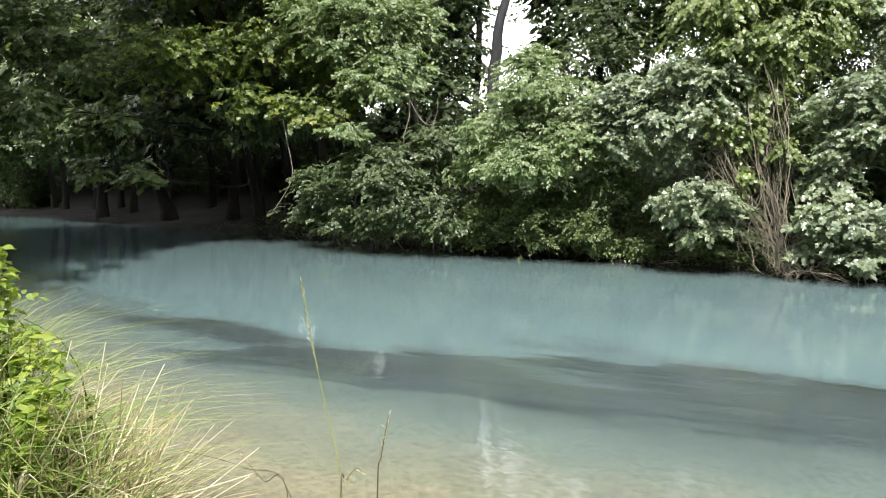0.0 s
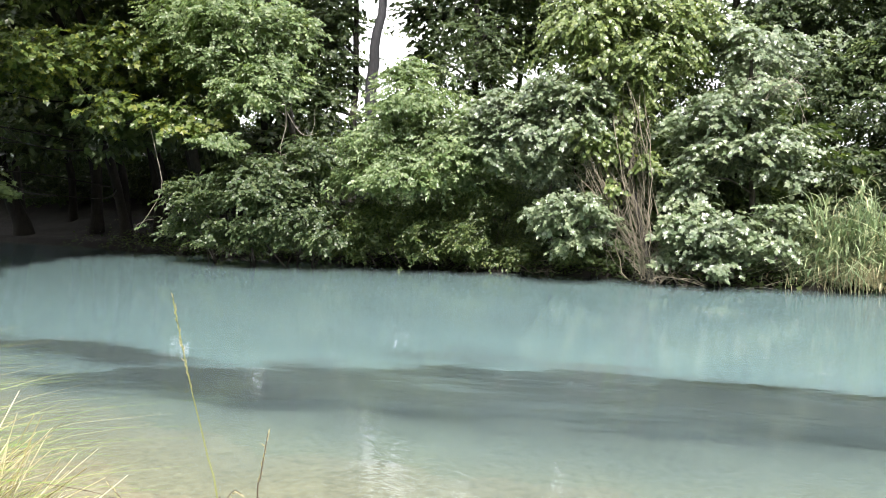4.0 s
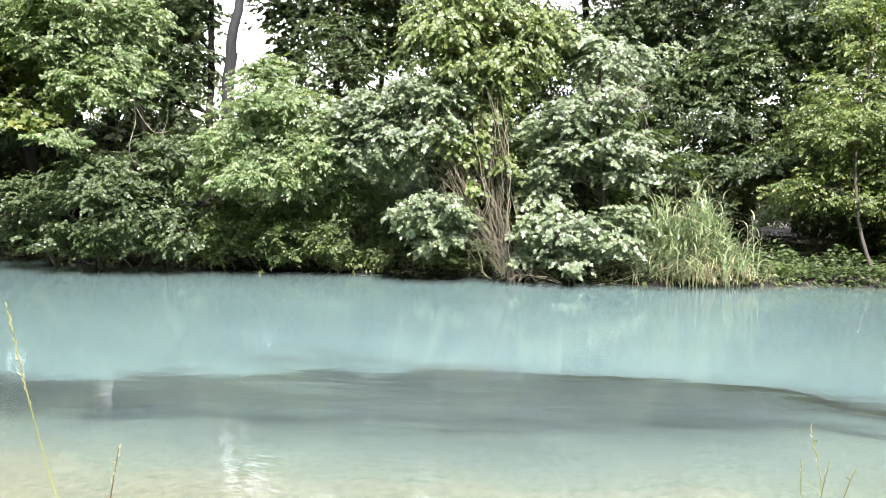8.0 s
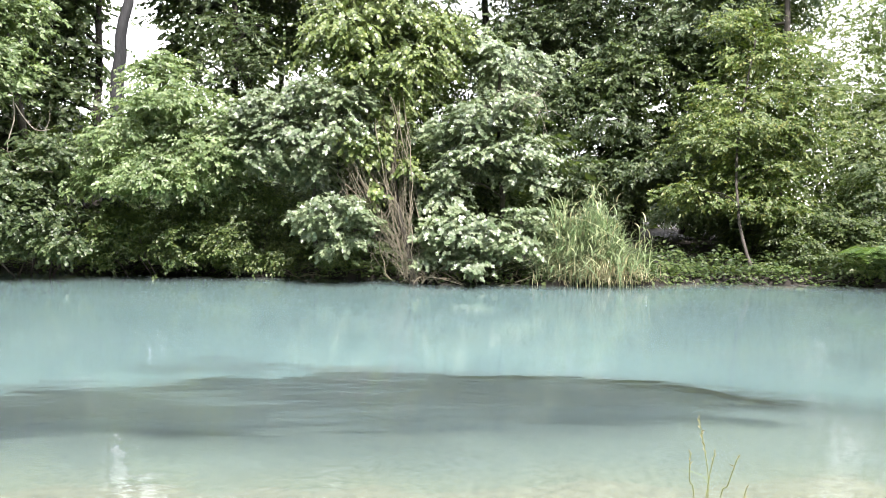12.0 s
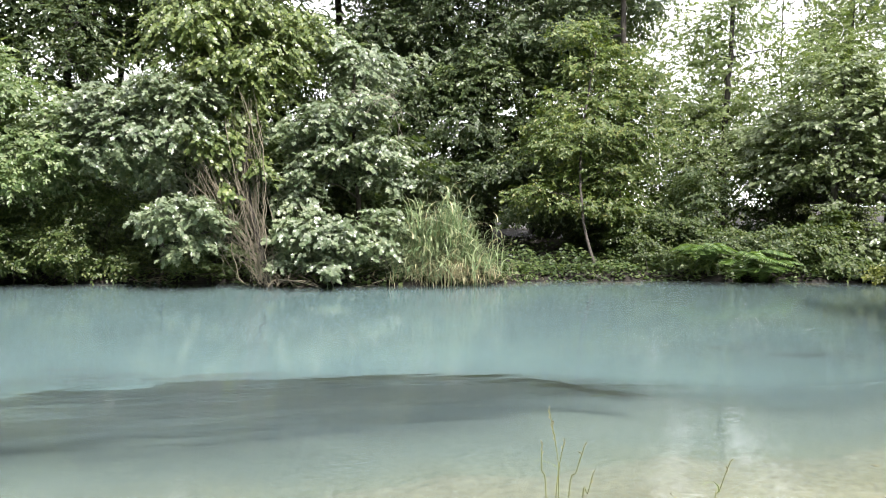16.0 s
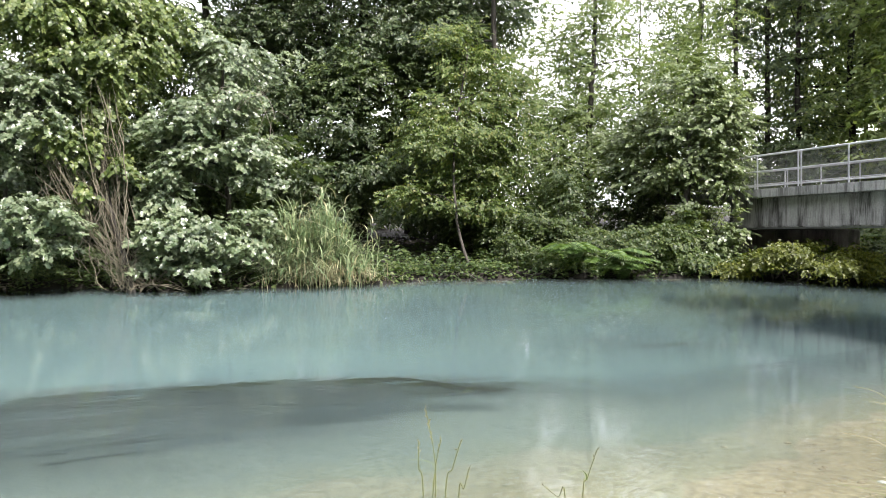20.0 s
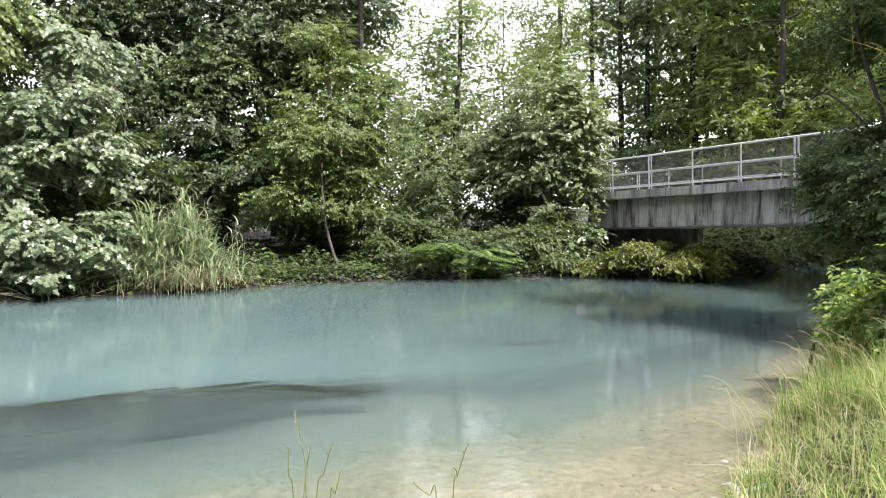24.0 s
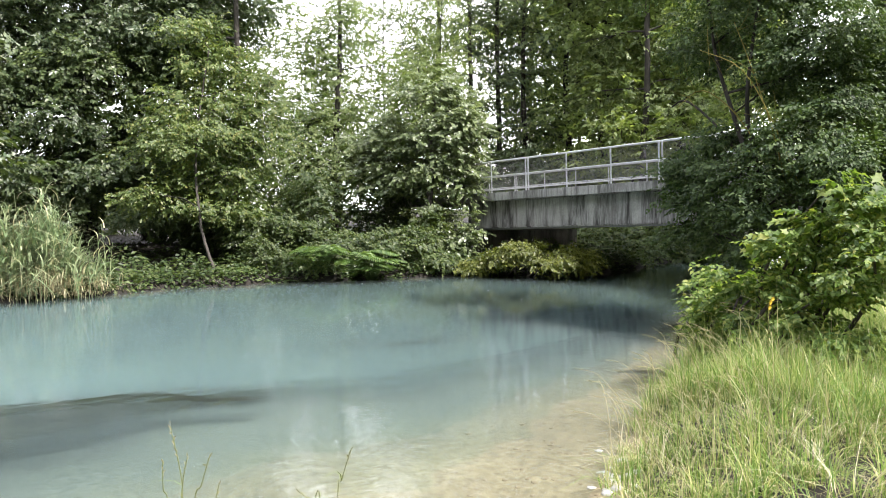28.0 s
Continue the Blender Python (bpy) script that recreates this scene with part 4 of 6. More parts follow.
    for pts, r in (([(7.67, 25.89, 0.81), (7.69, 25.88, 2.42), (7.78, 25.85, 4.01), (7.83, 25.84, 6.38)], 0.17), ([(7.7, 27.96, 0.93), (7.63, 27.98, 3.52), (7.57, 28, 6.08)], 0.14)):
        x, y, z = pts[0]
        pts[0] = (x, y, zg(x, y))
        top = pts[-1]
        tree("forest_tree", "straight brown trunk among the undergrowth", "tree", pts + [(top[0], top[1], top[2] + 4)], r,
             [(top[0], top[1] + 1.5, top[2] + 3.5, 2.6, 2.2, 1.6), (top[0] - 1.5, top[1] + 2, top[2] + 1.5, 2, 2, 1.2)], M_DARK, LEAF_OVATE, int(x * 31 + y), M_BARK, group="trees in the wood", leaf=0.16)
    tree("ivy_clad_tree", "thin tree with an ivy sleeve and airy leaves", "tree", [(12.99, 29.25, 0.63), (12.99, 29.24, 2.93), (13.27, 29.67, 5.95), (13.57, 30.08, 8.8), (14.02, 30.98, 12.79)], 0.16,
         [(13.39, 30.16, 7.18, 0.87, 0.7, 2.24), (13.06, 29.43, 3.86, 0.85, 0.68, 2.19), (12.46, 30.56, 6.05, 1.99, 1.59, 1.37), (14.32, 29.73, 5.98, 1.87, 1.5, 1.5), (13.34, 29.09, 3.61, 2.17, 1.74, 1.21), (13.44, 31.23, 9.52, 2.05, 1.64, 1.41), (11.93, 31.84, 7.91, 1.8, 1.44, 1.54), (11.7, 29.78, 3.87, 1.93, 1.55, 1.09), (14.91, 30.56, 8.7, 1.54, 1.23, 1.41), (11.78, 32.96, 10.61, 1.85, 1.48, 1.59), (16.31, 30.97, 7.13, 1.32, 1.06, 2.11), (13.71, 30.46, 10.28, 0.76, 0.61, 1.51), (12.61, 31.03, 8.74, 1.39, 1.11, 1.14), (14.58, 30.72, 10.38, 1.28, 1.03, 1.16), (17.67, 31.36, 8.2, 1.22, 0.98, 1.36), (19.45, 32.65, 10.01, 1.15, 0.92, 1.43), (15.38, 30.32, 4.88, 1.28, 1.03, 1.28), (12.18, 31.74, 5.95, 1.28, 1.03, 1.03)], M_FOREST, LEAF_OVATE, 14, M_BARK_DARK, leaf=0.13, density=0.55, clump=0.9, limb_r=0.03)
    def airy(x, y, z0, z1, wide, n, seed):
        r = np.random.default_rng(seed)
        out = []
        for i in range(n):
            z = z0 + (z1 - z0) * (i + 0.5) / n
            w = wide * (0.55 + 0.45 * math.sin(math.pi * (0.15 + 0.75 * i / n)))
            out.append((x + r.uniform(-1, 1) * w, y + r.uniform(-1, 1) * w, z + r.uniform(-0.4, 0.4), 1.0 + 0.6 * r.random(), 1.1, 0.8 + 0.4 * r.random()))
        return out
    for x, y, top, wide, mat, seed in ((9.7, 31.5, 9.0, 1.3, M_FOREST, 141), (17.5, 30.0, 8.5, 1.3, M_FOREST, 142), (15.9, 36.0, 9.5, 1.3, M_FOREST, 143), (11.7, 31.0, 6.0, 1.0, M_MAPLE, 145), (19.4, 31.0, 13.0, 1.4, M_FOREST, 144), (20.5, 39.0, 17.0, 2.2, M_MAPLE, 146)):
        tree("airy_tree", "slender tree with thin leaves and sky showing through", "tree", [(x, y, zg(x, y)), (x + 0.1, y, top * 0.3), (x - 0.1, y + 0.1, top * 0.6), (x, y, top)], 0.06,
             airy(x, y, 1.6, top, wide, 16, seed), mat, LEAF_OVATE, seed, M_BARK_DARK, group="airy trees in the gap", leaf=0.12, density=0.4, clump=1.1, limb_r=0.025, flat=0.9)
    for x, y, seed in ((22.2, 32.6, 171), (23.5, 32.0, 172), (24.6, 31.2, 173), (21.4, 34.5, 174)):
        r = np.random.default_rng(seed)
        tree("dark_tree", "slim dark trunk with a thin dark crown against the sky", "tree", [(x, y, zg(x, y)), (x + 0.1, y, 5), (x - 0.1, y, 10), (x, y, 17)], 0.17,
             [(x + r.uniform(-1.3, 1.3), y + r.uniform(-1, 1), z, 1.3, 1.1, 0.8) for z in (4.5, 6, 7.5, 9, 10.5, 12, 13.5, 15) for _ in range(2)], M_DARK, LEAF_OVATE, seed, M_BARK_DARK, group="slim trees beyond the bridge", leaf=0.15, density=0.42, clump=0.9, limb_r=0.03)
    k = [(14.1, 23.03, 5.95, 1.43, 1.14, 0.82), (14.51, 22.18, 5.09, 1.2, 0.96, 1), (13.92, 23.14, 4.34, 1.43, 1.14, 1.02), (13.34, 24.62, 4.63, 1.27, 1.01, 1.06), (14.23, 22.12, 3.49, 1.19, 0.95, 0.99), (13.57, 23.34, 3.13, 1.22, 0.98, 0.82), (13.52, 21.74, 1.73, 0.68, 0.54, 0.87), (14.36, 21.43, 2.69, 0.58, 0.47, 0.97), (13.15, 24.72, 3.38, 1.27, 1.01, 0.95), (12.86, 25.99, 4.07, 1.09, 0.88, 1.09), (13.41, 21.57, 0.77, 0.77, 0.61, 0.58), (14.56, 21.9, 4.28, 0.79, 0.64, 1.19), (13.96, 20.5, 1.18, 0.52, 0.42, 0.84), (13.54, 20.54, 0.53, 0.65, 0.52, 0.56)]
    tree("ivy_clad_tree", "tree smothered in pale ivy beside the bridge", "tree", [(13.6, 22.8, zg(13.6, 22.8)), (13.6, 22.6, 2), (13.8, 22.8, 4), (14, 23, 5.6)], 0.14,
         k, M_PALE_IVY, LEAF_IVY, 15, M_BARK, leaf=0.11, density=1.1)
    shrub("bank_shrub", "low green shrub and ferns on the far bank", [(8.58, 22.2, 0.99, 0.9, 0.72, 0.72), (9.66, 21.75, 0.83, 1.08, 0.86, 0.72), (10.78, 21.44, 0.67, 1.09, 0.87, 0.69), (11.85, 21.1, 0.86, 1, 0.8, 0.73), (7.84, 23.21, 1.48, 1.11, 0.89, 0.83), (7.27, 22.03, 0.31, 1.05, 0.84, 0.35), (12.68, 20.38, 0.4, 0.91, 0.72, 0.45), (13.06, 21.32, 1.18, 0.57, 0.45, 0.76)], M_LOW, LEAF_OVATE, 16, 16, leaf=0.11, density=2.2)
    r = np.random.default_rng(151)
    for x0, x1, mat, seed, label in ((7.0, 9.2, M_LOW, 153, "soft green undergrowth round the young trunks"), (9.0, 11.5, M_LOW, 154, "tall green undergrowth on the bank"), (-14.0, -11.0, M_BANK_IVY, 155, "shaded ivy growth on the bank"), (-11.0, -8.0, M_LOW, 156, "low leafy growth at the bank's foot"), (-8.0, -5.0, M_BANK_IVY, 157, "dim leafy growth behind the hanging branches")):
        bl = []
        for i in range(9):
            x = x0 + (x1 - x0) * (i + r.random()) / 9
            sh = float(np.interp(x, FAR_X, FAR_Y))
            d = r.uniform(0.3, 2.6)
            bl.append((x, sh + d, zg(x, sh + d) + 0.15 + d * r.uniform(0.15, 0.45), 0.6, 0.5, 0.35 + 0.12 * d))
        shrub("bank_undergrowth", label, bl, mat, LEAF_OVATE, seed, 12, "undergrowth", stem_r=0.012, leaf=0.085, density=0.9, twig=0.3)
    shrub("bank_shrub", "yellow-green shrub under the bridge", [(14.0, 18.7, 0.6, 0.7, 0.6, 0.4), (14.45, 18.15, 0.8, 0.75, 0.6, 0.42), (14.8, 17.6, 0.52, 1.04, 0.83, 0.38), (13.5, 19.35, 0.33, 0.8, 0.64, 0.29), (15.24, 16.95, 0.54, 0.77, 0.62, 0.38)], M_LIME, LEAF_OVATE, 17, 10, leaf=0.1, density=2.4)
    shrub("bank_shrub", "dim undergrowth on the bank beyond the bridge", [(22.86, 23.8, 0.15, 2.99, 2.39, 1), (25.39, 22.61, 0.37, 3.08, 2.46, 1.28), (25.66, 25.25, 1.3, 3.81, 3.04, 1.09), (25.81, 20.56, 0.44, 2.24, 1.79, 1), (23.77, 27.04, 0.49, 2.17, 1.74, 1.09)], M_LOW, LEAF_OVATE, 18, 12, leaf=0.17, density=1.0)
    fb = [(27.68, 31.59, 11.66, 3.81, 3.04, 2.85), (28.46, 28.1, 8.49, 3.32, 2.66, 2.42), (31.09, 26.73, 10.54, 3.71, 2.97, 2.79), (27.15, 33.34, 8.17, 2.27, 1.82, 2.27), (30.27, 29.11, 12.38, 4.12, 3.3, 2.22), (25.97, 35.52, 12.23, 1.99, 1.59, 2.99), (25.2, 37.28, 12.49, 1.36, 1.09, 2.04), (26.6, 29.87, 6.82, 2.42, 1.93, 1.36), (31.99, 24.01, 10.69, 3.62, 2.9, 2.72), (28.84, 24.74, 6.7, 3.16, 2.52, 1.43), (29.49, 20.64, 7.28, 2.99, 2.39, 2.17), (31.96, 31.68, 17.95, 8.83, 7.07, 3.4)]
    tree("forest_tree", "tall light green wood beyond the bridge", "tree", [(29, 30, 1), (29, 30, 5), (29, 30, 10), (30, 31, 15)], 0.3,
         fb, M_FOREST, LEAF_OVATE, 19, M_BARK_DARK, leaf=0.18, density=0.6, twig=0.6)


def wood():
    """The wood behind the bank: a few kinds of tree, repeated."""
    rng = np.random.default_rng(77)
    label = "tall leafy tree in the wood behind the bank"

    def column(levels, per, r_mid, r_top, blob):
        out = []
        for z in levels:
            for _ in range(per):
                a = rng.uniform(0, 6.28)
                r = r_mid if z < 11 else r_top
                out.append((r * math.cos(a), r * math.sin(a), z + rng.uniform(-0.5, 0.5), blob, blob, blob * 0.55))
        return out
    bole = [(0, 0, 0), (0.1, 0, 4), (-0.1, 0.2, 8), (0, 0, 12.5), (0, 0, 17)]
    tops = [(0.8, 0, 14.2, 2.6, 2.6, 1.5), (-1, 0.6, 15.8, 2.4, 2.4, 1.4), (0.4, -0.8, 17.6, 2.4, 2.4, 1.5), (0, 0, 19.6, 1.8, 1.8, 1.5)]
    tiers = (1.8, 3.6, 5.6, 7.8, 10.2, 12.4)
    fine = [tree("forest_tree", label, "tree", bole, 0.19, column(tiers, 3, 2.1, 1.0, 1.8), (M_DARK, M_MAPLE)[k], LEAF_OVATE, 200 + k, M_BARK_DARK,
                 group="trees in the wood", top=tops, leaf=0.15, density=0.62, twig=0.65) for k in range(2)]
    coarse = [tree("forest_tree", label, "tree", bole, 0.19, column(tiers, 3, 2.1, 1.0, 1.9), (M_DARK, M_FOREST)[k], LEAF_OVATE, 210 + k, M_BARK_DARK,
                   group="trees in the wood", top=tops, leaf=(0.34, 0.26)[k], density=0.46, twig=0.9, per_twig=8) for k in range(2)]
    unseen_tree = tree("forest_tree", "unseen tree added on the near side to block light from the sky", "tree", bole, 0.19, column(tiers, 2, 2.1, 1.0, 2.3), M_DARK, LEAF_OVATE, 215, M_BARK_DARK,
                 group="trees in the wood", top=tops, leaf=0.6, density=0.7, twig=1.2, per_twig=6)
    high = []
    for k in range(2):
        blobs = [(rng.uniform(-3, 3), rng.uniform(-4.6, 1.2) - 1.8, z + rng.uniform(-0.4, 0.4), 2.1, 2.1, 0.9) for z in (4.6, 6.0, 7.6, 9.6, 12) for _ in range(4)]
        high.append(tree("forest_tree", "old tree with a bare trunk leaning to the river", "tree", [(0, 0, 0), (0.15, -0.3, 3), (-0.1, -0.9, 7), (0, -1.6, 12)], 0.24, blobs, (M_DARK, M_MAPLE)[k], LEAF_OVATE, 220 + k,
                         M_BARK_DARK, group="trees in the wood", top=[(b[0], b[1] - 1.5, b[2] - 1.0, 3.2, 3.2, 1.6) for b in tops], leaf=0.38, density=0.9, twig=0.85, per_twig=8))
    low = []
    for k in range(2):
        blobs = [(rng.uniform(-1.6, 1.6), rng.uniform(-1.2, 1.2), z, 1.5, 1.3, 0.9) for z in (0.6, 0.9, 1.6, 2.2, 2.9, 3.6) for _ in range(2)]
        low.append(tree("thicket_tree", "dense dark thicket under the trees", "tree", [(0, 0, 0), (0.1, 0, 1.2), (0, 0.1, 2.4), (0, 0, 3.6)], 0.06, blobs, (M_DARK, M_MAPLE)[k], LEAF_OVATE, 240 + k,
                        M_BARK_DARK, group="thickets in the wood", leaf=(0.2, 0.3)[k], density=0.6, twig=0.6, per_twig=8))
    places = []                                   # (kind, x, y, turn)

    def shore(x):
        return float(np.interp(x, FAR_X, FAR_Y))
    for row, (off, step, lo, hi) in enumerate(((4.5, 4.4, -21, 46), (9.5, 5.0, -22, 50), (16.0, 6.5, -72, 46))):
        x = lo
        while x < hi:
            y, xx = shore(x) + off + rng.uniform(-1.0, 1.0), x + rng.uniform(-0.8, 0.8)
            x += step
            az, rad = math.degrees(math.atan2(xx, y)), math.degrees(3.6 / math.hypot(xx, y))
            if (-31.5 - rad < az < -28.0 + rad * 0.6 if row < 2 else -30.8 - rad * 0.6 < az < -29.0 + rad * 0.5) or 18.5 - rad * 0.8 < az < 33.5 + rad * 0.8:
                continue
            if row == 0 and -12 < xx < 24:
                continue
            places.append((coarse[1] if xx > 16 else fine[len(places) % 2] if row < 2 and xx > -20 else coarse[0], xx, y, rng.uniform(0, 360)))
    x = -100.0
    while x < -22:
        k = int(-x / 3.6) % 2
        places.append((high[k], x + rng.uniform(-0.7, 0.7), shore(x) + rng.uniform(2.0, 4.2), rng.uniform(-25, 25)))
        x += 3.6
    for x, y in ((29, 9), (31, 4), (31, 13), (34, 18), (37, 10), (40, 19)):
        places.append((coarse[1], x, y, rng.uniform(0, 360)))
    # unseen trees added behind the viewpoint and on the near bank block sky light
    for x in np.arange(-62, 40, 5.5):
        places.append((unseen_tree, float(x), -17 + rng.uniform(-2, 2), rng.uniform(0, 360)))
    for x in np.arange(-60, 42, 5.0):
        places.append((unseen_tree, float(x), -23 + 1.5 * math.sin(3 * x), float(x) * 71 % 360))
    # unseen thickets added to block low light from behind
    for x in np.arange(-58, 40, 3.4):
        places.append((low[1], float(x), -14.5 + 1.2 * math.sin(2 * x), float(x) * 53 % 360))
    for x, y in ((-29, -8), (-30, -2), (-26, -13), (27, -12), (31, -7), (33, -1)):
        places.append((unseen_tree, x, y, 29 * y))
    for x in np.arange(-72, -22, 5.5):
        places.append((unseen_tree, float(x), float(np.interp(x, NEAR_X, NEAR_Y)) - 5 + rng.uniform(-1, 1), rng.uniform(0, 360)))
    for x in np.arange(-60, -25, 3.5):
        places.append((unseen_tree, float(x), float(np.interp(x, NEAR_X, NEAR_Y)) - 2.2 - 0.6 * math.sin(x), float(x) * 37 % 360))
    for x, y in ((26, 7), (27.5, 12)):
        places.append((coarse[0], x, y, 60 * y))
    for x, y in ((16.5, 5.2), (17.8, 7.4), (19.5, 9.0), (18.6, 4.4), (16.2, 8.6)):
        places.append((low[0], x, y, 50 * y))
    # further unseen trees on the near side, blocking low sky light
    for x, y in ((-13, -3), (-9, -7), (-18, -4), (-14, -9), (-23, -1)):
        places.append((unseen_tree, x, y, 33 * y))
    # two tall trees out of view, added to cast shade over the left water
    for x, y, turn in ((-21.5, 3.4, 20), (-26.0, 4.2, 200)):
        m = pose(x, y, zg(x, y) - 0.1, 0, 0, turn) @ Matrix.Scale(1.6, 4)
        tagged(copy_thing(high[0], m), "unseen tall tree added on the near bank to shade the left water", "tree", "trees in the wood")
    # unseen trees added to shade the water at the left
    for x, y in ((-17, 1.6), (-21, 3.2), (-24, 4.4)):
        places.append((unseen_tree, x, y, 40 * y))
    for off, lo, hi, step, k in ((5.2, -13, 20, 2.9, 0), (10.5, -14, 34, 4.2, 0), (24, 6, 46, 5.0, 1), (2.2, -110, -60, 2.8, 0), (7.5, -60, -21, 3.0, 0), (12, -110, -18, 3.6, 1), (8, -110, -62, 3.6, 1)):
        x = lo
        while x < hi:
            xx, y = x + rng.uniform(-0.5, 0.5), shore(x) + off + rng.uniform(-0.7, 0.7)
            x += step
            if not ((14 < xx < 19.5 and y < 26) or (0.5 < xx < 6.5 and y < 27) or (off > 10 and 16.5 < math.degrees(math.atan2(xx, y)) < 36)):
                places.append((low[k], xx, y, rng.uniform(0, 360)))
    used = set()
    for kind, x, y, turn in places:
        m = pose(x, y, zg(x, y) - 0.1, 0, 0, turn)
        if kind in low and y < 36 and 17.5 < math.degrees(math.atan2(x, y)) < 29.5:
            m = m @ Matrix.Scale(0.68, 4)          # young growth in the gap
        if kind.name not in used:
            used.add(kind.name)
            kind.matrix_basis = m
        else:
            copy_thing(kind, m)


def fern(x, y, seed, size=1.0):
    """Arching fronds with paired leaflets."""
    rng = np.random.default_rng(seed)
    root = new("fern")
    root.location = (x, y, zg(x, y))
    tagged(root, "light green fern with arching fronds on the far bank", "fern", "ferns on the bank")
    for i in range(13):
        a = rng.uniform(0, 6.28) if i > 6 else rng.uniform(3.6, 5.8)
        ln = size * rng.uniform(0.8, 1.25)
        d = np.array([math.cos(a), math.sin(a), 0])
        p = curve_points([np.zeros(3), d * ln * 0.4 + (0, 0, ln * 0.65), d * ln * 0.95 + (0, 0, ln * 0.6)], 24)
        ax = np.gradient(p, axis=0)
        side = unit(np.cross(ax, (0, 0, 1.0)))
        base = np.concatenate([p[4:], p[4:]])
        al = np.concatenate([side[4:], -side[4:]]) + unit(np.concatenate([ax[4:], ax[4:]])) * 0.45
        size_ = ln * 0.27 * np.tile(np.sin(np.linspace(0.5, 3.0, 20)) ** 0.7, 2)
        v, f = scatter_leaves(rng, base, al, np.tile([[0, 0, 1.0]], (40, 1)) + rng.normal(size=(40, 3)) * 0.12, LEAF_SLIM, size_)
        part("frond", mesh_from("frond", v, f, M_FERN), parent=root)


def bank_cover():
    """Low leaves over the far bank's slope."""
    rng = np.random.default_rng(81)
    n = 50000
    x = rng.uniform(-33, 34, n)
    df = rng.exponential(1.8, n) - 0.05
    y = np.interp(x, FAR_X, FAR_Y) + df
    ok = (rng.random(n) < np.interp(x, [-30, -26, -22, -14, -9], [0.05, 0.3, 0.4, 0.7, 1.0])) & (df < 12)
    x, y, df = x[ok], y[ok], df[ok]
    m = len(x)
    h = (0.22 + 0.5 * np.abs(np.sin(x * 1.9 + 1) * np.cos(y * 1.4)) * smooth(0, 1.2, df)) * rng.random(m)
    base = np.stack([x, y, ground_height(x, y) + h], 1)
    al = rng.normal(size=(m, 3)) * (1, 1, 0.3)
    nor = rng.normal(size=(m, 3)) * 0.4 + (0, -0.35, 1)
    v, f = scatter_leaves(rng, base, al, nor, LEAF_OVATE, rng.uniform(0.08, 0.17, m))
    tagged(new("ground_cover", mesh_from("ground_cover", v, f, M_BANK_IVY)), "ivy and nettles covering the far bank", "undergrowth", kind="stuff")


